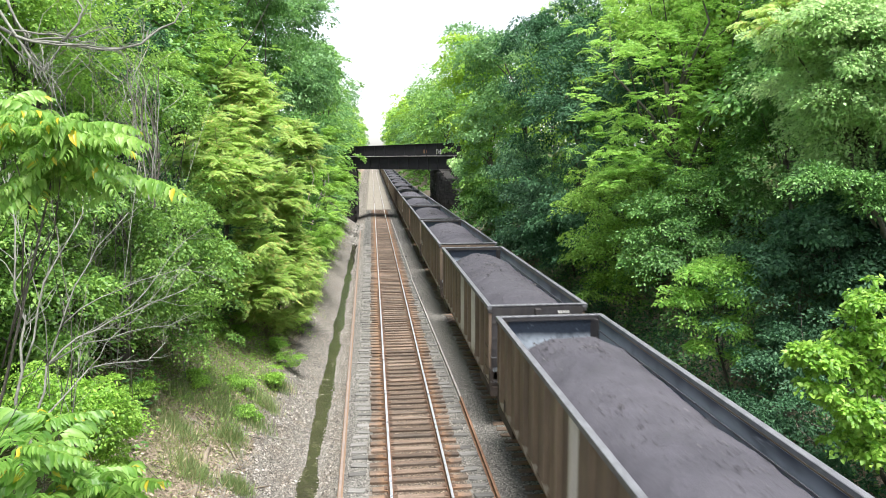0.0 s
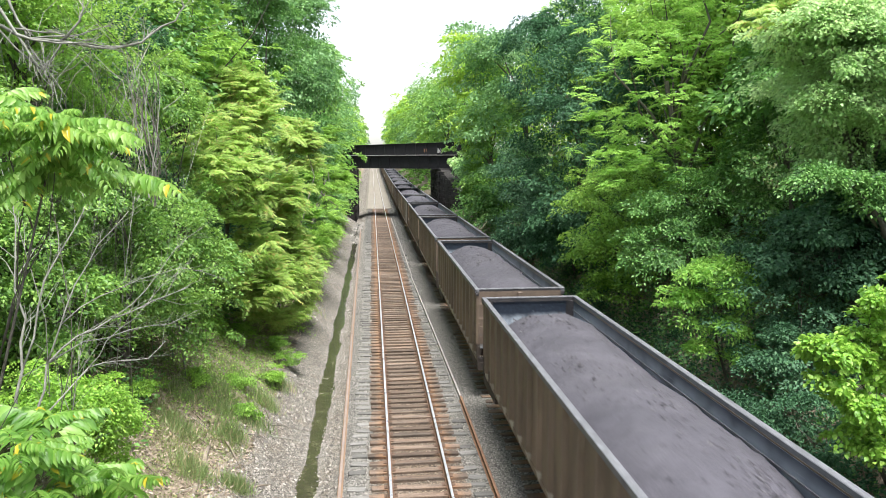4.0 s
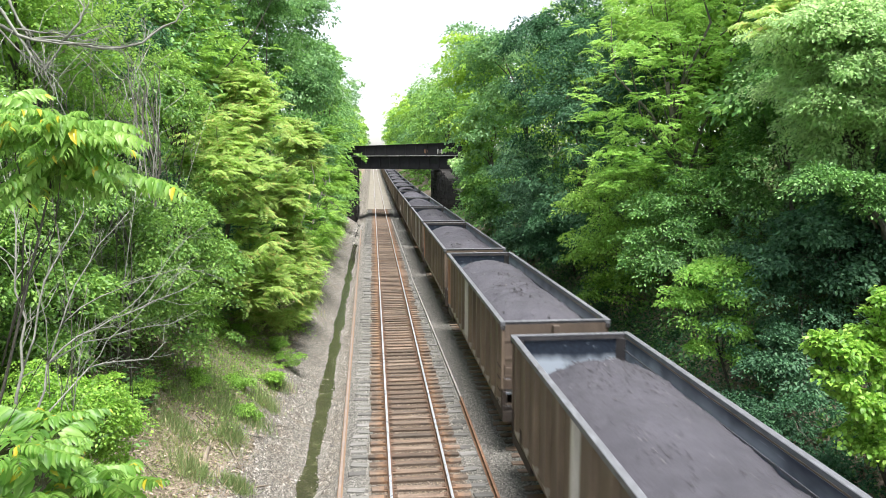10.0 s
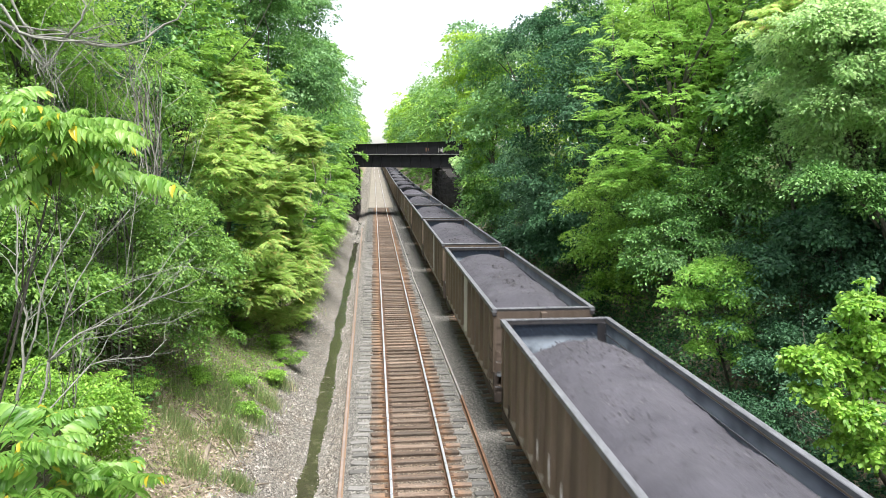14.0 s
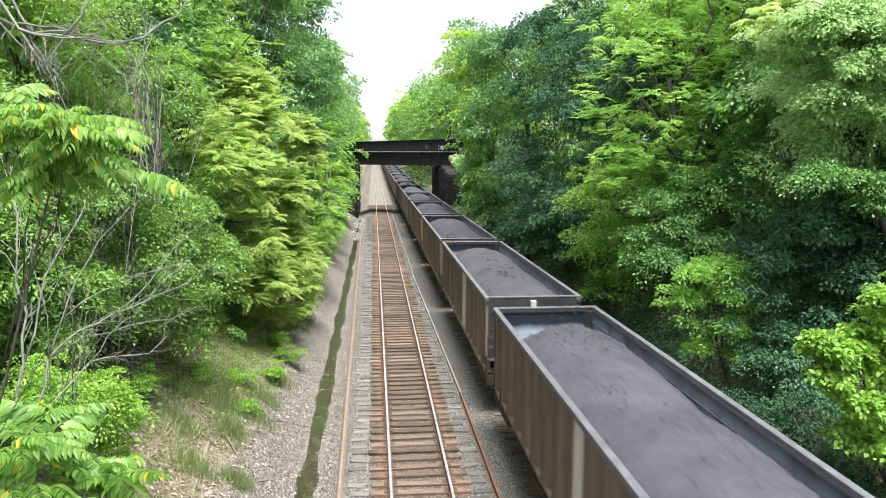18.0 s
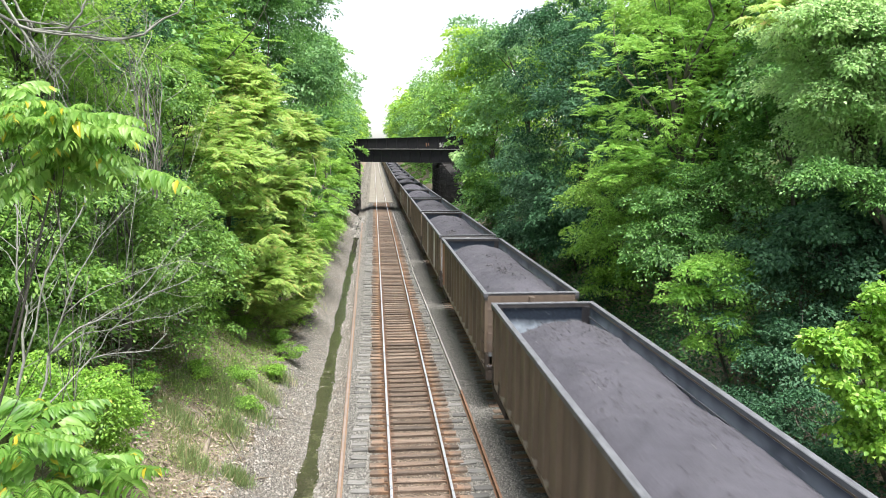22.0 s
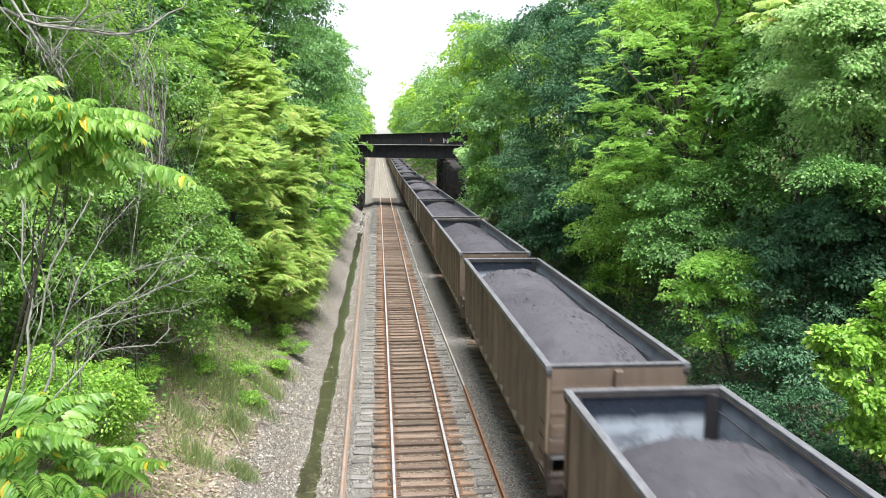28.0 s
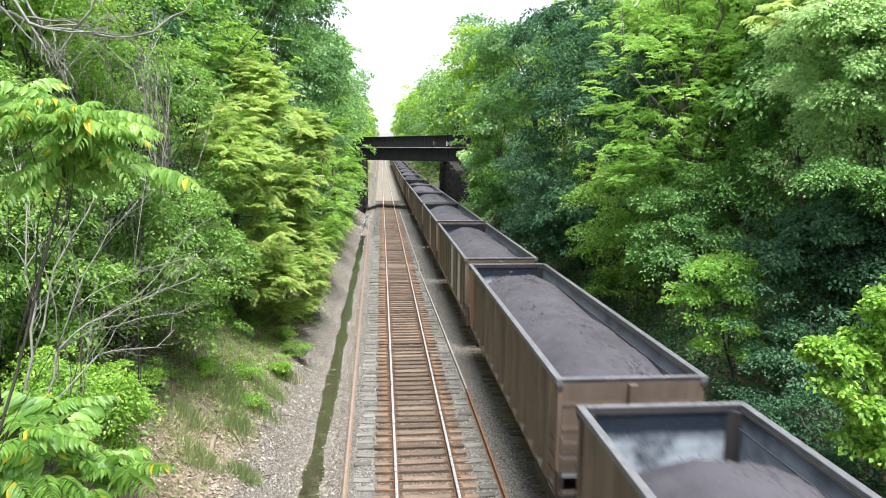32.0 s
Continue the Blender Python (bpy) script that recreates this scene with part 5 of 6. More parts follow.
FILL = [(-8.4, 16, [(-8.0, 16, 5.0, 1.2, 1.5, 1.5), (-8.6, 16, 7.6, 1.3, 1.5, 1.5)]), (-7.8, 24.5, [(-6.9, 24.5, 4.2, 1.3, 1.8, 1.6), (-7.6, 24.5, 7.2, 1.5, 1.8, 1.6), (-7.8, 24, 10, 1.5, 1.8, 1.6)]),
        (-7.0, 31, [(-6.3, 31, 2.9, 0.9, 2.2, 1.0), (-7.4, 31, 4.6, 1.2, 2.2, 1.6)]), (-7.0, 39, [(-6.2, 39, 3.6, 0.9, 3, 1.4), (-7.2, 40, 6, 1.2, 3, 2)]),
        (-9.8, 11, [(-9.2, 11, 6.4, 1.1, 1.3, 1.5), (-9.6, 11, 8.6, 1.3, 1.3, 1.5)]), (-10.5, 26, [(-9.4, 26, 8, 1.6, 2.2, 2.2), (-9.8, 26, 12, 1.8, 2.2, 2)])]
# Every third one takes the leaves darkened for shade.
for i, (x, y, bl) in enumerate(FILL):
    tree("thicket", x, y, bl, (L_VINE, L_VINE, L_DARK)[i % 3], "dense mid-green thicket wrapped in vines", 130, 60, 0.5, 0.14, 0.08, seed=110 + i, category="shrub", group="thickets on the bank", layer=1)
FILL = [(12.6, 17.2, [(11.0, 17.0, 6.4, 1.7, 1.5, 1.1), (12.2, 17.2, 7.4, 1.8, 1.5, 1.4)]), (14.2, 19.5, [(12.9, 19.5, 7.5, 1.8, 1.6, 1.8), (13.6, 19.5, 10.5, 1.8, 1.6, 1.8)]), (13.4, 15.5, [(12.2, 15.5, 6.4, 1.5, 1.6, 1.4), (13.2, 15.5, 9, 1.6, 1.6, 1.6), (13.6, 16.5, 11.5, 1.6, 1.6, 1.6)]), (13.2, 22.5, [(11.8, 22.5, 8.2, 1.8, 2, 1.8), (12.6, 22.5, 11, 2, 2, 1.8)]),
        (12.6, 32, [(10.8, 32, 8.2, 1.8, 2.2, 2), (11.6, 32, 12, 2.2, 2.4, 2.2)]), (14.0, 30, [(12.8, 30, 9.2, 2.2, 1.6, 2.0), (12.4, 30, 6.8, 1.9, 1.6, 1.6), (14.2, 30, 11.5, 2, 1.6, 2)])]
# Fill added behind the crowns; every other one is darkened to stand for shade.
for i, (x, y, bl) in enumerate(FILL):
    tree("thicket", x, y, bl, (L_DARK, L_GREEN)[i % 2], "dense filler thicket closing dark gaps on the upper bank", 125, 55, 0.6, 0.165, 0.08, seed=120 + i, category="shrub", group="thickets on the bank", layer=1)


# ---- woods farther along both sides ----
def wood(name, leaves, label, seed, size, clumps, per, high, wide):
    r = random.Random(seed)
    blobs = [(r.uniform(-0.5, 0.5) * wide, r.uniform(-0.5, 0.5) * wide, high * f, wide * w, wide * w, high * 0.17) for f, w in ((0.28, 0.75), (0.45, 0.9), (0.62, 0.85), (0.8, 0.65), (0.5, 0.8))]
    return tree(name, 0, 0, blobs, leaves, label, clumps, per, wide * 0.32, size, high * 0.014, seed=seed, base=0.0, limb=8, layer=1)


THIN = [wood("broadleaf_tree", L_FAR, "tall green tree far along the line", 77, 0.6, 90, 30, 17, 3.6),
        wood("broadleaf_tree", L_FARY, "sunny yellow-green tree far along the line", 78, 0.6, 90, 30, 16, 3.4),
        wood("broadleaf_tree", L_FARB, "grey-green tree far along the line", 79, 0.6, 90, 30, 17, 3.5)]
PATTERNS = [wood("broadleaf_tree", L_FAR, "tall green tree in the woods along the line", 71, 0.36, 130, 36, 17, 3.6),
            wood("broadleaf_tree", L_FARY, "sunny yellow-green tree in the woods along the line", 72, 0.36, 130, 36, 16, 3.4),
            wood("broadleaf_tree", L_GREEN, "deep green tree in the woods along the line", 73, 0.36, 130, 36, 18, 3.7),
            wood("broadleaf_tree", L_FARB, "grey-green tree in the woods along the line", 74, 0.36, 130, 36, 17, 3.5)]
wr = random.Random(9)
SPOTS = []
for y in list(range(97, 200, 8)) + list(range(204, 440, 14)):
    grow = 1 + min(y, 300) / 900
    SPOTS += [(-7.6 - wr.random() * 1.5 - y * 0.003, y + wr.uniform(-2, 2), grow), (11.8 + (2.2 if y < 112 else 0) + wr.random() * 1.4 - y * 0.004, y + wr.uniform(-2, 2), grow * 1.12)]
for y in range(56, 100, 11):
    SPOTS += [(15.5 + wr.random() * 3, y + wr.uniform(-2, 2), 0.9), (-13.5 - wr.random() * 3, y + wr.uniform(-2, 2), 0.95)]
NEAR_A = wood("broadleaf_tree", L_FEATHER, "bright green tree on the crest of the bank", 75, 0.28, 205, 54, 16, 3.6)
NEAR_B = wood("broadleaf_tree", L_GREEN, "deep green tree on the crest of the bank", 76, 0.28, 205, 54, 16, 3.6)
for n, (x, y) in enumerate(((22, 24), (14.5, 23), (13.5, 30), (12.8, 42), (-12, 16), (-11.5, 24), (-11, 38), (-11.5, 31), (13, 48), (-13, 9), (13.2, 36), (16, 27), (-10.5, 45), (19, 20), (20, 31), (18, 38), (22, 46), (-16, 14), (-16.5, 26))):
    src = (NEAR_A, NEAR_B)[n % 2]
    m = pose(x, y, float(land(x, y)) - 0.2, 0, 0, n * 67)
    if n < 2:
        src.matrix_basis = m
    else:
        copy_thing(src, m)
SPOTS += [(-13, 11, 0.7), (-12.5, 4, 0.7)]
used = set()
for n, (x, y, g) in enumerate(SPOTS):
    src = wr.choice(THIN) if y > 190 else wr.choice(PATTERNS)
    m = pose(x, y, float(land(x, y)) - 0.2, 0, 0, wr.uniform(0, 360))
    if src.name in used:
        t = copy_thing(src, m)
    else:
        used.add(src.name)
        src.matrix_basis, t = m, src
    g *= wr.uniform(0.9, 1.12)
    t.scale = (g, g, g)
    tagged(t, group="woods along the line")


# ---- bare stems and dead boughs ----
def dead_wood(name, base, joints, label, seed, r0, twigs=12, material=None, spread=0.5):
    rng = random.Random(seed)
    b = Vector(base)
    t = thing(name, Matrix.Translation(b), label, "dead tree" if "tree" in name else "branch")
    s = Solid()
    pts = [Vector(p) - b for p in joints]
    pts = [Vector((0, 0, 0))] + pts
    s.tube(pts, [r0 * (1 - 0.75 * i / (len(pts) - 1)) for i in range(len(pts))], 7)
    put("stem", s.mesh("stem", material or M_PALEBARK, 0, True), t)
    s = Solid()
    for i in range(twigs):
        f = rng.uniform(0.25, 0.98) * (len(pts) - 1)
        k = min(int(f), len(pts) - 2)
        o = pts[k].lerp(pts[k + 1], f - k)
        d = ((pts[k + 1] - pts[k]).normalized() + Vector((rng.uniform(-1, 1), rng.uniform(-1, 1), rng.uniform(-0.6, 0.8))) * 0.8).normalized()
        ln = rng.uniform(0.4, 1.0) * spread
        e = o + d * ln
        w = r0 * 0.35
        mid = o.lerp(e, 0.5) + Vector((rng.uniform(-1, 1), rng.uniform(-1, 1), rng.uniform(-1, 1))) * ln * 0.1
        s.tube([o, mid, e], [w, w * 0.65, w * 0.2], 5)
        for q in range(3):
            oo = o.lerp(e, rng.uniform(0.3, 0.95))
            dd = (d + Vector((rng.uniform(-1, 1), rng.uniform(-1, 1), rng.uniform(-1, 1))) * 0.8).normalized()
            s.tube([oo, oo + dd * ln * rng.uniform(0.25, 0.5)], [w * 0.4, w * 0.12], 4)
    tagged(put("brushwood", s.mesh("brushwood", material or M_PALEBARK), t), kind="stuff")


BOUGHS = {
    "b1": [(-4.63, 7.0, 9.529), (-4.422, 7.0, 9.483), (-4.188, 7.0, 9.368), (-3.896, 7.0, 9.348), (-3.571, 7.05, 9.3), (-3.23, 7.1, 9.364), (-3.072, 7.2, 9.527), (-2.953, 7.25, 9.59), (-2.88, 7.3, 9.731), (-2.921, 7.3, 9.876)],
    "b2": [(-3.896, 7.0, 9.348), (-3.737, 7.0, 9.53), (-3.698, 7.02, 9.649), (-3.767, 7.05, 9.753), (-3.835, 7.0, 9.839)],
    "b3": [(-4.542, 6.95, 9.715), (-4.388, 6.95, 9.611), (-4.231, 6.98, 9.325), (-4.127, 7.0, 9.129), (-4.08, 7.0, 9.09), (-3.972, 7.0, 9.242)],
    "b4": [(-4.375, 7.05, 9.789), (-4.296, 7.05, 9.544), (-4.201, 7.02, 9.316), (-4.082, 7.0, 9.14)],
    "b5": [(-4.188, 7.0, 9.368), (-3.913, 7.0, 9.393), (-3.7, 7.1, 9.453), (-3.529, 7.2, 9.534)],
    "b6": [(-3.896, 7.0, 9.348), (-3.983, 7.0, 9.217), (-4.06, 7.0, 9.1)],
    "b7": [(-4.35, 7.02, 9.46), (-4.1, 7.03, 9.43), (-3.86, 7.03, 9.40), (-3.62, 7.04, 9.36)],
    "b8": [(-4.28, 6.97, 9.40), (-4.02, 6.96, 9.34), (-3.78, 6.97, 9.33), (-3.55, 6.98, 9.31), (-3.33, 7.0, 9.32)],
    "b9": [(-4.6, 7.0, 9.62), (-4.40, 7.0, 9.40), (-4.24, 7.0, 9.22), (-4.12, 7.0, 9.12), (-4.02, 7.0, 9.16)],
    "d1": [(-6.317, 11.0, 4.291), (-6.167, 11.3, 5.128), (-5.88, 11.8, 5.444), (-5.481, 12.2, 5.625), (-4.948, 12.6, 5.823), (-4.421, 13.0, 5.99)],
    "d2": [(-6.167, 11.3, 5.128), (-5.838, 11.9, 5.324), (-5.285, 12.4, 5.378), (-4.74, 12.8, 5.371), (-4.32, 13.2, 5.532)],
    "d3": [(-6.381, 11.2, 4.171), (-6.08, 11.5, 4.512), (-5.815, 12.0, 4.865), (-5.466, 12.3, 4.866), (-5.047, 12.6, 4.818), (-4.803, 12.8, 5.064)],
    "d4": [(-5.815, 12.0, 4.865), (-5.594, 12.2, 5.24), (-5.215, 12.5, 5.551), (-4.831, 12.9, 6.066), (-4.506, 13.2, 6.319)],
    "d5": [(-6.167, 11.3, 5.128), (-5.917, 11.3, 5.749), (-5.71, 11.4, 6.347), (-5.412, 11.6, 6.936), (-4.978, 11.8, 7.451)],
    "d6": [(-5.917, 11.3, 5.749), (-5.491, 11.8, 6.088), (-4.989, 12.2, 6.288), (-4.446, 12.6, 6.41), (-3.773, 13.0, 6.133)],
    "d7": [(-6.446, 10.8, 4.372), (-6.291, 10.8, 5.192), (-6.236, 10.9, 5.936), (-6.359, 11.0, 6.852), (-6.46, 11.2, 7.841)],
    "d8": [(-6.291, 10.8, 5.192), (-6.049, 10.9, 6.103), (-5.758, 11.1, 6.916), (-5.475, 11.3, 7.491), (-5.598, 11.5, 8.083)],
    "d9": [(-5.481, 12.2, 5.625), (-4.97, 12.4, 6.059), (-4.554, 12.7, 6.694), (-4.13, 13.0, 7.055)],
}
WIDTH = {"b1": 0.018, "b2": 0.012, "b3": 0.018, "b7": 0.011, "b8": 0.012, "b9": 0.013, "b4": 0.015, "b5": 0.010, "b6": 0.010, "d1": 0.023, "d2": 0.012, "d3": 0.016, "d4": 0.010, "d5": 0.016, "d6": 0.011, "d7": 0.03, "d8": 0.017, "d9": 0.010}


def bough_group(name, keys, label, seed, twigs, spread, material):
    """Several boughs that belong to one dead tree; each bough is a part."""
    rng = random.Random(seed)
    o = Vector(BOUGHS[keys[0]][0])
    if name == "dead_tree":
        o.z = float(land(o.x, o.y))
    t = thing(name, Matrix.Translation(o), label, "dead tree" if name == "dead_tree" else "branch")
    for k in keys:
        pts = [Vector(p) - o for p in BOUGHS[k]]
        if name == "dead_tree" and k == keys[0]:
            pts = [Vector((0, 0, -0.2))] + pts
        fine = []
        for a, c in zip(pts, pts[1:]):
            fine += [a, a.lerp(c, 0.5) + Vector((rng.uniform(-1, 1), rng.uniform(-1, 1), rng.uniform(-1, 1))) * (c - a).length * 0.075]
        fine.append(pts[-1])
        w = WIDTH[k]
        n = len(fine)
        put("bough", Solid().tube(fine, [w * (1 - 0.72 * i / (n - 1)) for i in range(n)], 7).mesh("bough", material, 0, True), t)
        s = Solid()
        for i in range(twigs):
            f = rng.uniform(0.25, 0.99) * (n - 1)
            q = min(int(f), n - 2)
            a = fine[q].lerp(fine[q + 1], f - q)
            d = ((fine[q + 1] - fine[q]).normalized() + Vector((rng.uniform(-1, 1), rng.uniform(-0.6, 0.6), rng.uniform(-0.8, 0.9))) * 0.75).normalized()
            ln, r1 = rng.uniform(0.3, 1.0) * spread, w * rng.uniform(0.18, 0.35)
            e = a + d * ln
            m = a.lerp(e, 0.5) + Vector((rng.uniform(-1, 1), 0, rng.uniform(-1, 1))) * ln * 0.1
            s.tube([a, m, e], [r1, r1 * 0.7, r1 * 0.3], 4)
            for _ in range(2):
                oo = a.lerp(e, rng.uniform(0.3, 0.9))
                dd = (d + Vector((rng.uniform(-1, 1), rng.uniform(-1, 1), rng.uniform(-1, 1))) * 0.8).normalized()
                s.tube([oo, oo + dd * ln * rng.uniform(0.25, 0.55)], [r1 * 0.5, r1 * 0.2], 4)
        tagged(put("brushwood", s.mesh("brushwood", material), t), kind="stuff")


bough_group("dead_branch", ("b1", "b2", "b3", "b4", "b5", "b6", "b7", "b8", "b9"), "bleached dead bough with forked broken branches", 81, 17, 0.21, M_PALEBARK)
bough_group("dead_tree", ("d1", "d2", "d3", "d4", "d9"), "pale bare tree arching over the shrubs", 82, 16, 0.7, M_PALEBARK)
bough_group("dead_tree", ("d7", "d8", "d5", "d6"), "grey bare tree with fine dead twigs", 83, 14, 0.8, M_PALEBARK)
sr = random.Random(4)
for i in range(28):
    x, y = (sr.uniform(-9.5, -6.6), sr.uniform(14, 24)) if i < 14 else (sr.uniform(-9.2, -7.0), sr.uniform(16.6, 18.5)) if i < 24 else (sr.uniform(-6.9, -6.2), sr.uniform(10.8, 12.5))
    z = float(land(x, y))
    q = sr.uniform(6.5, 10) if 14 <= i < 24 else sr.uniform(4.5, 8.5)
    dead_wood("dead_tree", (x, y, z), [(x + sr.uniform(-0.3, 0.5), y + sr.uniform(-0.3, 0.3), z + q * 0.5), (x + sr.uniform(-0.5, 1.1), y + sr.uniform(-0.5, 0.5), z + q)],
              "thin bare grey stem among the vines", 90 + i, 0.013, 14, (M_BARK, M_PALEBARK)[i % 2], 1.2)


def vine(s, r, x, y, z0, z1, w, lean, wild):
    pts, n = [], 7
    a = r.uniform(0, 6)
    for i in range(n):
        f = i / (n - 1)
        pts.append((x + lean * f * f + wild * math.sin(a + f * r.uniform(4, 7)) + r.uniform(-1, 1) * wild * 0.3, y + wild * math.cos(a * 2 + f * 5), z0 + (z1 - z0) * f))
    s.tube(pts, [w * (1 - 0.55 * i / (n - 1)) for i in range(n)], 4)


vr = random.Random(12)
for material, count in ((M_PALEBARK, 30), (M_BARK, 24)):
    s = Solid()
    for i in range(count):
        if i < count * 0.3:           # a twisted rope of stems
            vine(s, vr, -5.02 + vr.gauss(0, 0.11), 13.4, vr.uniform(7.4, 8.8), vr.uniform(9.4, 10.6), vr.uniform(0.008, 0.016), vr.uniform(-0.5, 0.15), 0.07)
        else:
            z = vr.uniform(7.4, 9.6)
            vine(s, vr, vr.uniform(-7.1, -4.7), vr.uniform(13.2, 14.6), z, z + vr.uniform(0.8, 2.2), vr.uniform(0.005, 0.011), vr.uniform(-1.2, 1.2), 0.22)
    s.v = [(px + 9.6, py - 14, pz - vined.matrix_basis.translation.z) for px, py, pz in s.v]
    tagged(put("vines", s.mesh("vines", material), vined), "tangled pale hanging vine stems", "", "", "stuff")


# ---- grass, litter and sticks ----
def grass(seed, count, area, size, label, material=L_GRASS, tilt=0.5):
    """area(r, n): places on the ground."""
    r = np.random.RandomState(seed)
    x, y = area(r, count)
    P = np.stack([x, y, land(x, y) - 0.02], -1)
    D = r.normal(size=P.shape) * tilt + np.array([0, 0, 1.0])
    V, F = leaf_tris(P, D, r.normal(size=P.shape), size * r.uniform(0.4, 1.3, count), 0.05, 0.02)
    tagged(put("grass", tri_mesh("grass", V, F, material)), label, "grass", "", "stuff")


def tufts(x0, x1, y0, y1, n, w):
    def area(r, count):
        cx, cy = r.uniform(x0, x1, n), r.uniform(y0, y1, n)
        k = r.randint(0, n, count)
        return cx[k] + r.normal(size=count) * w, cy[k] + r.normal(size=count) * w
    return area


grass(1, 9000, tufts(-7.5, -4.8, 17, 34, 46, 0.25), 0.24, "patchy grass and weeds on the gravel bank")
grass(2, 9000, tufts(-6.0, -4.4, 34, 92, 150, 0.35), 0.3, "tall verge grass along the ditch")
grass(3, 6000, tufts(-7.4, -4.8, 15, 24, 36, 0.22), 0.13, "short dry grass on the bank")
PATCH = ((-4.9, 21.4, 0.3), (-5.6, 20.8, 0.25), (-5.7, 23.9, 0.4), (-6.3, 18.8, 0.3), (-5.6, 17.2, 0.25), (-4.7, 25.5, 0.3), (-5.2, 19.8, 0.2), (-6.0, 21.9, 0.35), (-4.6, 17.4, 0.15), (-6.6, 20.6, 0.3), (-4.7, 23.2, 0.2))


def patches(r, count):
    k = r.randint(0, len(PATCH), count)
    q = np.array(PATCH)[k]
    return q[:, 0] + r.normal(size=count) * q[:, 2], q[:, 1] + r.normal(size=count) * q[:, 2]


grass(6, 6500, patches, 0.36, "wispy grey-green weeds on the gravel bank", L_WEED, 0.38)
grass(4, 5000, tufts(6.6, 9.0, 13, 50, 70, 0.3), 0.3, "sparse grass in the shade of the bank")


def carpet(seed, count, x0, x1, y0, y1, size, high, material, label):
    """Low leaves that cover a bank."""
    r = np.random.RandomState(seed)
    n = count // 14
    cx, cy, ch = r.uniform(x0, x1, n), r.uniform(y0, y1, n), r.uniform(0.05, high, n)
    k = np.repeat(np.arange(n), 14)
    x, y = cx[k] + r.normal(size=len(k)) * 0.22, cy[k] + r.normal(size=len(k)) * 0.22
    P = np.stack([x, y, land(x, y) + ch[k] + r.normal(size=len(k)) * 0.06], -1)
    D = r.normal(size=P.shape) * np.array([1, 1, 0.4]) + np.array([0, 0, -0.2])
    V, F = leaf_tris(P, D, np.array([0, 0, 1.0]) + r.normal(size=P.shape) * 0.45, size * r.uniform(0.6, 1.3, len(k)), 0.6)
    tagged(put("undergrowth", tri_mesh("undergrowth", V, F, material)), label, "undergrowth", "", "stuff")


carpet(31, 24000, -15, -6.9, 8, 62, 0.15, 0.6, L_GREEN, "low green undergrowth covering the bank")
carpet(32, 36000, 8.4, 17, 8, 62, 0.15, 0.6, L_GREEN, "low green undergrowth covering the shaded bank")
# Two dark leaf carpets laid over the soil in place of the slope's shade.
carpet(33, 36000, 6.4, 10.5, 10, 42, 0.11, 0.35, L_DARK, "dark leaf carpet standing for shade at the bank foot")
carpet(41, 20000, 6.4, 8.8, 12, 32, 0.1, 0.28, L_DARK, "dark leaf carpet standing for shade over the slope")
carpet(34, 16000, -15, -5.6, 58, 100, 0.3, 0.8, L_GREEN, "low green undergrowth along the line")
carpet(35, 16000, 8, 17, 58, 100, 0.3, 0.8, L_GREEN, "low green undergrowth along the line")
carpet(42, 9000, 16, 48, 14, 90, 0.5, 2.2, L_GREEN, "scrub on the level ground above the bank")
carpet(43, 6000, -40, -14, 14, 90, 0.5, 2.2, L_GREEN, "scrub on the level ground above the bank")
carpet(36, 8000, -7.4, -5.0, 20, 34, 0.075, 0.25, L_FEATHER, "low green weeds on the gravel bank")
carpet(37, 5000, -7.6, -5.2, 13, 22, 0.06, 0.14, L_GRASS, "low dry weeds on the bank")
carpet(38, 16000, -6.6, -4.5, 33, 96, 0.13, 0.45, L_FEATHER, "light green weeds along the ditch")
carpet(39, 6000, 8.0, 20, 104, 260, 0.7, 1.5, L_FAR, "green scrub past the bridge")
carpet(40, 6000, -20, -4.6, 104, 260, 0.7, 1.5, L_FAR, "green scrub past the bridge")


def litter(seed, count, x0, x1, y0, y1, size, label, material):
    r = np.random.RandomState(seed)
    x, y = r.uniform(x0, x1, count), r.uniform(y0, y1, count)
    P = np.stack([x, y, land(x, y) + 0.01], -1)
    D = r.normal(size=P.shape) * np.array([1, 1, 0.25])
    V, F = leaf_tris(P, D, np.array([0, 0, 1.0]) + r.normal(size=P.shape) * 0.4, size * r.uniform(0.5, 1.4, count), 0.4)
    tagged(put("leaf_litter", tri_mesh("leaf_litter", V, F, material)), label, "litter", "", "stuff")


M_LITTER = leaf_mat("dead_leaves", (0.10, 0.078, 0.055), (0.26, 0.205, 0.155), (0.48, 0.40, 0.32), translucent=0.05, rough=0.9)
litter(5, 16000, -8.5, -4.6, 14, 40, 0.12, "brown dead leaves and chips on the bank", M_LITTER)
litter(6, 2500, 6.7, 10.5, 12, 45, 0.1, "brown dead leaves on the shaded bank", M_LITTER)

gr = random.Random(8)
for i in range(90):
    x, y = gr.uniform(-6.6, -4.2), gr.uniform(15.5, 27)
    a, ln = gr.uniform(0, math.pi), gr.uniform(0.3, 1.3)
    p0, p1 = (x, y), (x + math.cos(a) * ln, y + math.sin(a) * ln)
    z0, z1 = float(land(*p0)) + 0.02, float(land(*p1)) + 0.03
    s = Solid()
    w = gr.uniform(0.006, 0.016)
    s.tube([(0, 0, 0), ((p1[0] - x) / 2, (p1[1] - y) / 2, (z1 - z0) / 2 + gr.uniform(0.0, 0.05)), (p1[0] - x, p1[1] - y, z1 - z0)], [w, w * 0.8, w * 0.4], 5)
    tagged(put("stick", s.mesh("stick", (M_PALEBARK, M_BARK)[i % 2]), None, pose(x, y, z0)), "broken stick lying on the bank", "stick", "sticks on the bank")
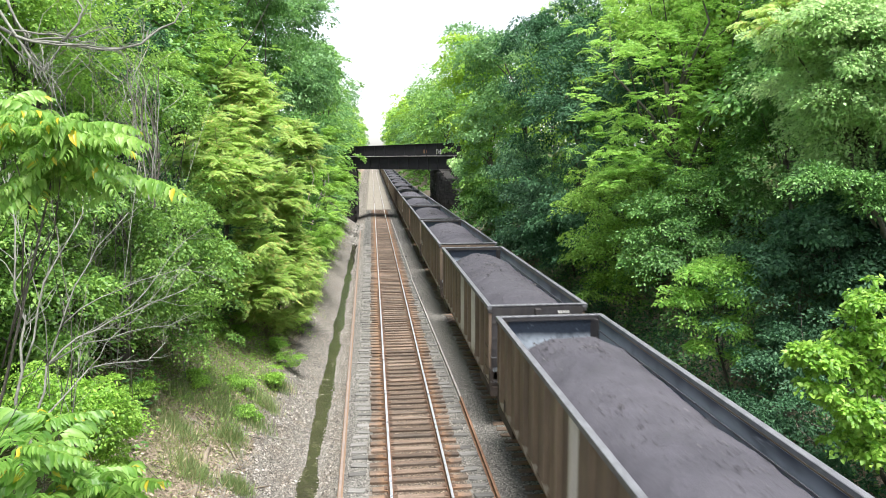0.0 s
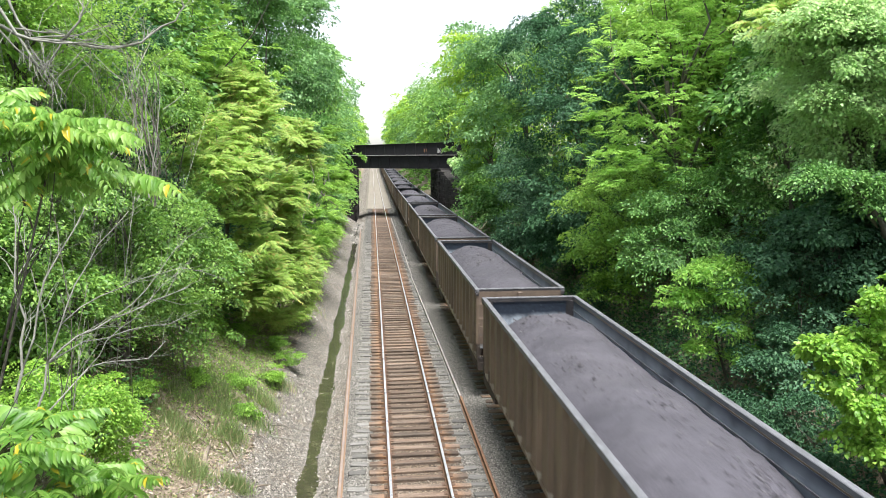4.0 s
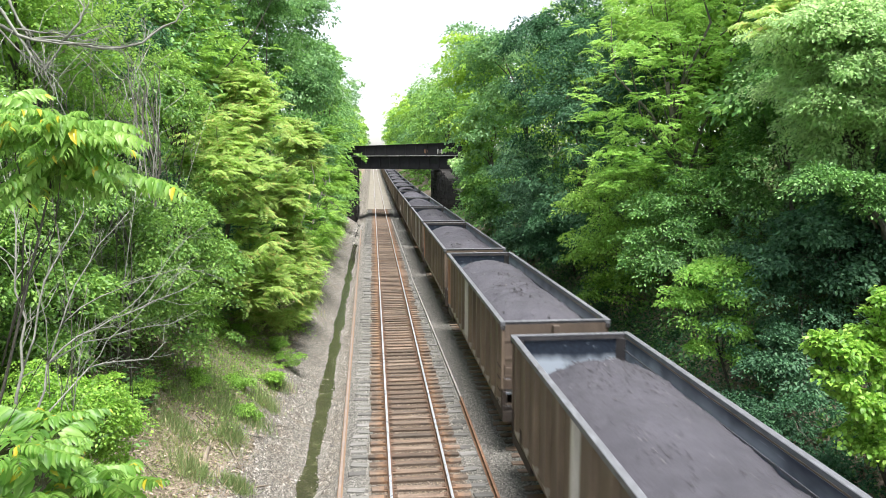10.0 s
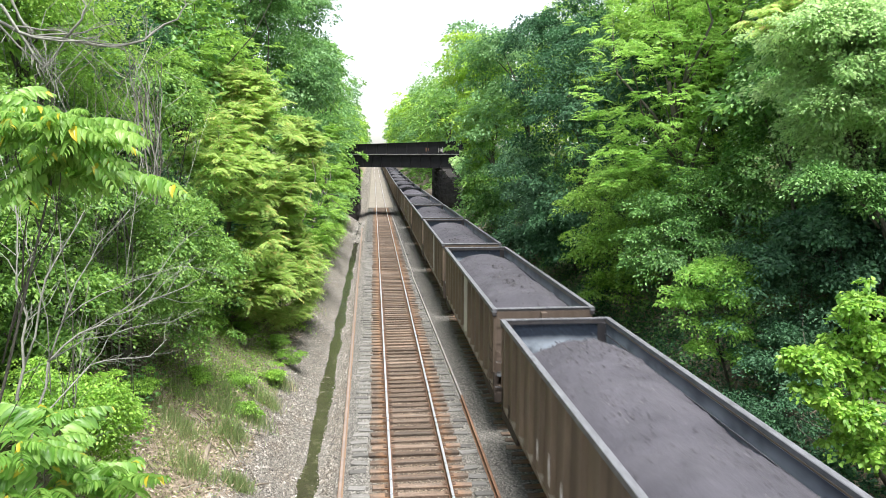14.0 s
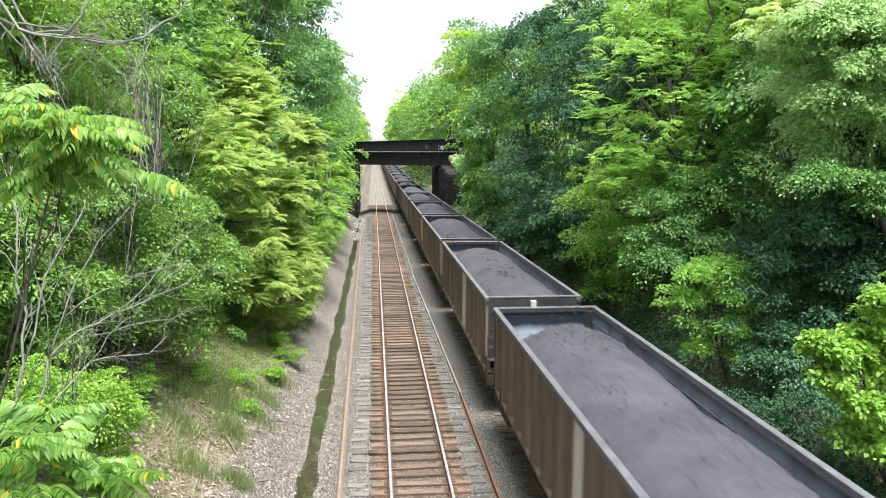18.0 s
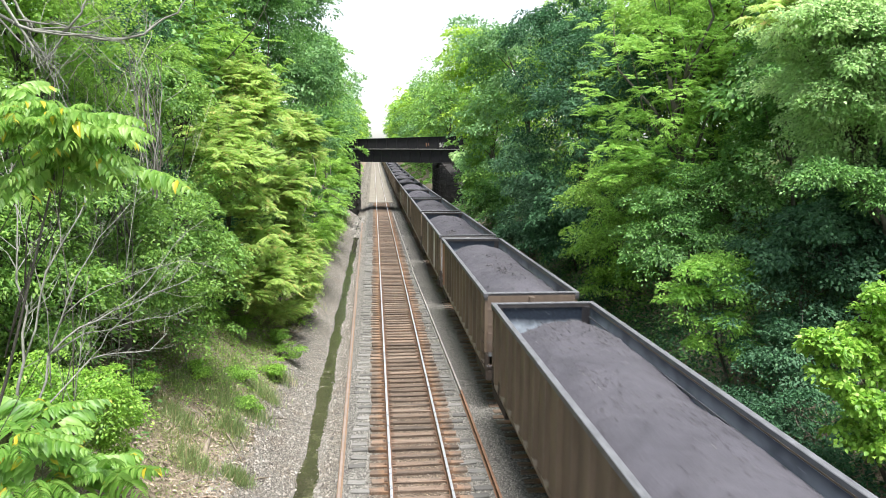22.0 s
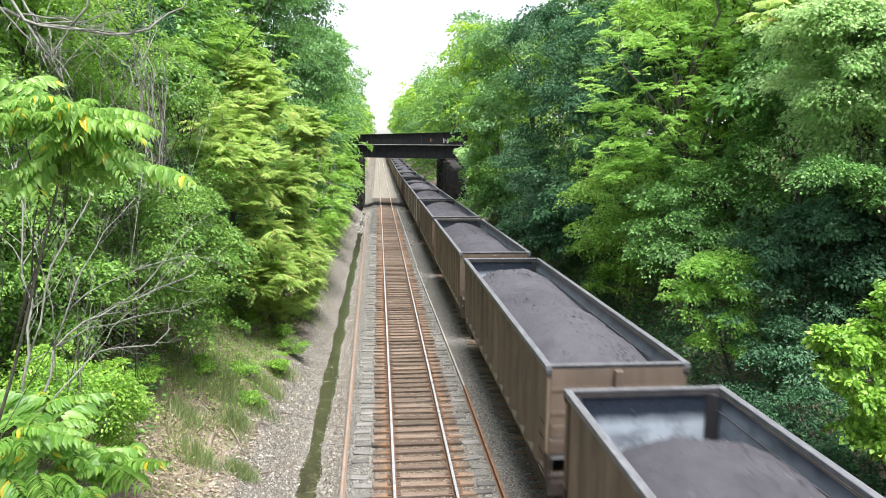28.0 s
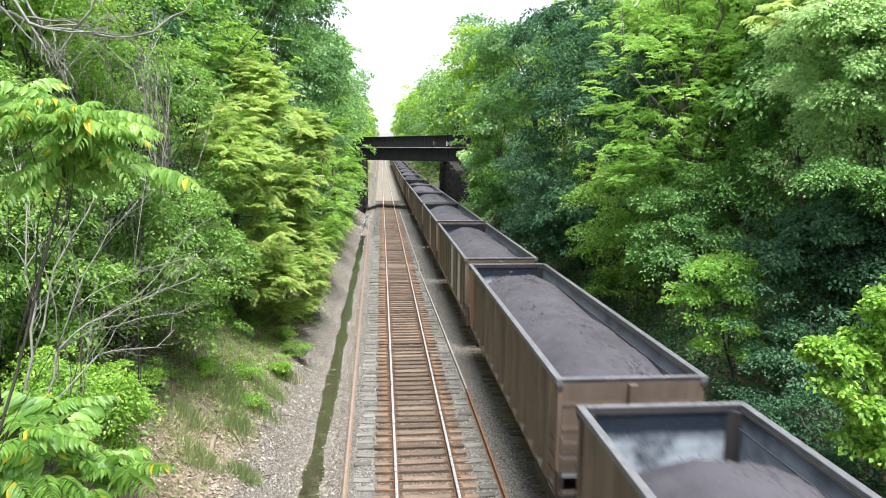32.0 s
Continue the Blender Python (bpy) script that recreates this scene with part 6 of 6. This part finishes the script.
for x, y, a, ln, w in ((-5.35, 16.3, 95, 1.3, 0.06), (-5.45, 17.7, 96, 1.2, 0.075), (-4.31, 17.7, 56, 0.75, 0.03), (-5.54, 19.84, -58, 1.75, 0.03), (-6.52, 19.01, -11, 1.4, 0.025)):
    s = Solid().tube([(0, 0, 0), (ln / 2, 0.03, 0.02), (ln, 0, 0)], [w, w * 0.95, w * 0.7], 8)
    z0, z1 = float(land(x, y)), float(land(x + ln * math.cos(radians(a)), y + ln * math.sin(radians(a))))
    tagged(put("log", s.mesh("log", M_LOG, 0, True), None, pose(x, y, z0 + w * 0.6, 0, -math.degrees(math.atan2(z1 - z0, ln)), a)), "short weathered log on the bank", "log")


# ---- loose stones of ballast and ditch ----
def stones(name, seed, count, area, size, label, top=None, stuff="broken_stone"):
    r = np.random.RandomState(seed)
    x, y = area(r, count)
    z = land(x, y) if top is None else top(x, y)
    q = (size * r.uniform(0.5, 1.4, count))[:, None]
    base = np.array([[1, 0, -0.1], [0, 1, -0.3], [-1, 0, -0.1], [0, -1, -0.3], [0, 0, 0.8]], float)
    V = base[None] * r.uniform(0.6, 1.25, (count, 5, 1)) + r.normal(size=(count, 5, 3)) * 0.15
    a = r.uniform(0, 6.28, count)
    c, s = np.cos(a), np.sin(a)
    R = np.stack([np.stack([c, -s, 0 * c], -1), np.stack([s, c, 0 * c], -1), np.stack([0 * c, 0 * c, 1 + 0 * c], -1)], 1)
    V = np.einsum("nij,nkj->nki", R, V) * q[:, :, None] + np.stack([x, y, z], -1)[:, None]
    f = np.array([[0, 1, 4], [1, 2, 4], [2, 3, 4], [3, 0, 4]])
    F = (np.arange(count)[:, None, None] * 5 + f[None]).reshape(-1, 3)
    tagged(put(name, tri_mesh(name, V.reshape(-1, 3), F, bpy.data.materials[stuff])), label, "stones", "", "stuff")


pebble_mat("broken_stone", [(0.0, (0.10, 0.094, 0.086)), (0.35, (0.165, 0.155, 0.14)), (0.8, (0.26, 0.245, 0.224)), (1.0, (0.40, 0.38, 0.345))])
pebble_mat("mixed_stone", [(0.0, (0.08, 0.073, 0.064)), (0.3, (0.19, 0.162, 0.135)), (0.7, (0.34, 0.31, 0.272)), (1.0, (0.52, 0.495, 0.45))])
pebble_mat("dusty_stone", [(0.0, (0.075, 0.056, 0.043)), (0.35, (0.14, 0.103, 0.077)), (0.85, (0.205, 0.157, 0.12)), (1.0, (0.33, 0.28, 0.24))])


def spread(x0, x1, y0, y1):
    """Denser near the camera's end."""
    def area(r, n):
        t = r.uniform(0, 1, n)
        return r.uniform(x0, x1, n), y0 + (y1 - y0) * t ** 1.5
    return area


def bed(x, y):
    return np.interp(x, [-2.3, -1.8, -1.2, 1.2, 2.0, 2.8, 5.2, 5.7], [-0.49, -0.235, -0.245, -0.245, -0.245, -0.21, -0.21, -0.24]) + rise(y)


stones("ballast_stones", 11, 24000, spread(-1.3, 1.3, 12, 60), 0.026, "brown dusty ballast stones between the ties", bed, "dusty_stone")
stones("ballast_stones", 12, 24000, spread(1.25, 2.8, 12, 70), 0.028, "grey ballast stones between the two tracks", bed)
stones("ballast_stones", 13, 20000, spread(-2.35, -1.25, 12, 70), 0.028, "grey ballast stones on the shoulder", bed)
stones("gravel", 14, 20000, spread(-5.3, -3.2, 13, 70), 0.022, "pale gravel beside the ditch")
stones("gravel", 15, 7000, lambda r, n: (np.where(r.uniform(size=n) < 0.5, r.normal(-2.74, 0.07, n), r.normal(-3.3, 0.08, n)), 13 + 80 * r.uniform(size=n) ** 1.5), 0.032, "pale gravel at the ditch edge")
stones("gravel", 18, 5200, spread(-5.4, -3.25, 13, 60), 0.042, "mixed pale and brown pebbles beside the ditch", None, "mixed_stone")
stones("gravel", 19, 2600, spread(-3.0, -2.25, 13, 60), 0.04, "mixed pebbles between the ditch and the rail", None, "mixed_stone")
stones("rocks", 16, 420, spread(-5.2, -2.3, 14, 95), 0.07, "larger loose rocks along the ditch")
stones("rocks", 17, 260, lambda r, n: (r.uniform(-3.6, -2.4, n), r.uniform(74, 98, n)), 0.2, "broken rocks heaped in the ditch by the bridge")


# ---- loose rails ----
RAIL_PARTS = {"rail_head": [(-0.036, 0.14), (-0.036, 0.168), (-0.028, 0.172), (0.028, 0.172), (0.036, 0.168), (0.036, 0.14), (0.009, 0.127), (-0.009, 0.127)],
              "rail_web": [(-0.009, 0.127), (0.009, 0.127), (0.012, 0.027), (-0.012, 0.027)],
              "rail_foot": [(-0.07, 0.0), (-0.07, 0.014), (-0.012, 0.027), (0.012, 0.027), (0.07, 0.014), (0.07, 0.0)]}


def loose_rail(name, p0, p1, m, label, head=None):
    d = Vector(p1) - Vector(p0)
    turn = -math.degrees(math.atan2(d.x, d.y))
    t = thing(name, pose(p0[0], p0[1], p0[2], math.degrees(math.asin(d.z / d.length)), 0, turn), label, "rail", "loose rails")
    for part, outline in RAIL_PARTS.items():
        put(part, Solid().extrude(outline, 1, 0, d.length).mesh(part, head if head and part == "rail_head" else m), t)


loose_rail("loose_rail", (-1.98, 8, -0.33), (-2.2, 34, -0.33), M_BUFF, "rusty orange spare rail lying on the shoulder", M_HEAD)
loose_rail("loose_rail", (-2.2, 34.05, -0.33), (-2.6, 86, -0.36), M_BUFF, "rusty orange spare rail lying on the shoulder", M_HEAD)
loose_rail("loose_rail", (1.93, 8, -0.24), (1.885, 24.2, -0.24), M_ORANGE, "rust-red spare rail lying between the tracks")
loose_rail("loose_rail", (1.88, 24.25, -0.24), (1.52, 50, -0.24), M_GREYRAIL, "grey spare rail lying between the tracks")
loose_rail("loose_rail", (1.58, 50.1, -0.24), (1.4, 98, -0.24), M_GREYRAIL, "grey spare rail lying between the tracks")


# ---- ties, plates and bleached tie ends ----
def tie_shape(seed, length, width, height, material, name):
    rng = random.Random(seed)
    s = Solid().box(-length / 2, length / 2, -width / 2, width / 2, -height, 0)
    s.v = [(x + rng.uniform(-0.03, 0.03), y + rng.uniform(-0.014, 0.014), z + rng.uniform(-0.008, 0.004)) for x, y, z in s.v]
    return s.mesh(name, material, 0.012)


TIES = [tie_shape(i, 2.58, 0.225, 0.18, M_TIE, "tie") for i in range(5)]
ENDS = [tie_shape(20 + i, 0.46, 0.22, 0.13, M_TIEGREY, "tie_end") for i in range(5)]
PLATE = Solid().box(-0.17, 0.17, -0.09, 0.09, 0, 0.018).box(-0.13, -0.10, -0.05, -0.02, 0.018, 0.045).box(0.10, 0.13, 0.02, 0.05, 0.018, 0.045).mesh("tie_plate", M_PLATE)


def many(name, mesh, spots, parent, label):
    """Far pieces joined into one mesh."""
    co = np.array([v.co for v in mesh.vertices])
    V, F, n = [], [], len(co)
    polys = [tuple(p.vertices) for p in mesh.polygons]
    for i, (x, y, z) in enumerate(spots):
        V += (co + np.array([x, y, z])).tolist()
        F += [tuple(k + i * n for k in p) for p in polys]
    me = bpy.data.meshes.new(name)
    me.from_pydata(V, [], F)
    me.materials.append(mesh.materials[0])
    tagged(put(name, me, parent, None, label), kind="stuff")


tr = random.Random(6)
STEP = 0.507
far_a, far_ends = [], []
y, i = 9.0, 0
while y < 117.6:
    z = float(rise(y)) - 0.172
    if y < 110:
        put("tie", TIES[tr.randrange(5)], track_a, pose(tr.uniform(-0.05, 0.05), y, z + tr.uniform(-0.012, 0.004), 0, tr.uniform(-0.4, 0.4), tr.uniform(-1.6, 1.6)))
    else:
        far_a.append((0, y, z))
    if y < 46:
        for x in (-0.755, 0.755):
            put("tie_plate", PLATE, track_a, pose(x, y, z + 0.001, 0, 0, tr.uniform(-2, 2)))
    for x in (-1.53, 1.5):
        if tr.random() < 0.9:
            xe = x + tr.uniform(-0.1, 0.12) * (1 if x > 0 else -1)
            if y < 72:
                put("tie_end", ENDS[tr.randrange(5)], track_a, pose(xe, y + tr.uniform(-0.07, 0.07), z - 0.03 + tr.uniform(-0.02, 0.015), tr.uniform(-3, 3), tr.uniform(-3, 3), tr.uniform(-9, 9)))
            else:
                far_ends.append((xe, y, z - 0.03))
    y += STEP
many("far_ties", TIES[0], far_a, track_a, "brown ties far along the line")
many("far_tie_ends", ENDS[0], far_ends, track_a, "bleached tie ends far along the line")
far_b = []
y = 9.2
while y < 330:
    z = float(rise(y)) - 0.172
    if y < 60:
        put("tie", TIES[tr.randrange(5)], track_b, pose(tr.uniform(-0.06, 0.06), y, z - 0.005, 0, 0, tr.uniform(-1.5, 1.5)))
    else:
        far_b.append((0, y, z))
    y += STEP
many("far_ties", TIES[1], far_b, track_b, "dark ties far along the line")


# ---- the train rolls towards the camera and speeds up a little ----
def rolled(t):
    return 0.0576 + 19.4942 * t + 0.013844 * t * t + 0.0000283 * t ** 3


# lean of the bright shrub in the draught of the train, second by second
LEAN = {0: -3.7, 1: -2.1, 2: -6.0, 3: -5.6, 4: 1.0, 5: 2.5, 6: -1.4, 7: 0.9, 8: 4.3, 9: -4.7, 10: 4.6, 11: 6.4, 12: -0.2, 13: -4.8, 14: -6.4, 15: 0.5, 16: 3.0,
        17: 4.6, 18: 2.4, 19: 3.2, 20: 4.7, 21: 2.4, 22: 2.1, 23: -1.5, 24: 0.5, 25: -5.3, 26: -1.0, 27: 2.5, 28: 3.6, 29: 0.5, 30: 2.4, 31: 0.5, 32: -1.6}


def motions():
    base, rows = BUSH.matrix_basis.copy(), []
    for i in range(65):
        a, b = LEAN[i // 2], LEAN[min(32, i // 2 + i % 2)]
        flick = 1.1 * math.sin(i * 2.4) * (i % 2)
        rows.append((i * 0.5, base @ pose(0, 0, 0, 0.9 * math.sin(i * 1.7), (a + b) * 0.44 + flick, 0)))
    walk(BUSH, rows)
    for n, (t, amount, beat, lag) in enumerate(SWAY + GUST):
        base = t.matrix_basis.copy()
        rows = []
        for i in range(81):
            q = i * 0.4
            a = amount * (math.sin(q * beat + lag) + 0.6 * math.sin(q * beat * 2.3 + lag * 2))
            if n >= len(SWAY):        # a gust near the end
                a -= amount * 7 * math.exp(-((q - 29.4) / 0.9) ** 2)
            b = amount * 0.7 * math.sin(q * beat * 1.3 + lag * 3)
            rows.append((q, base @ pose(0, 0, 0, b, a, 0)))
        walk(t, rows)
    for k, c in CARS:
        rows = []
        for t in range(0, 33, 2):
            y = 21.64 + k * CAR + H + SLACK.get(k, 0.0) - rolled(t)
            slope = float(rise(y + 5) - rise(y - 5)) / 10
            rows.append((t, pose(XT, y, float(rise(y)), math.degrees(math.atan(slope)), 0, 0)))
        walk(c, rows)


motions()
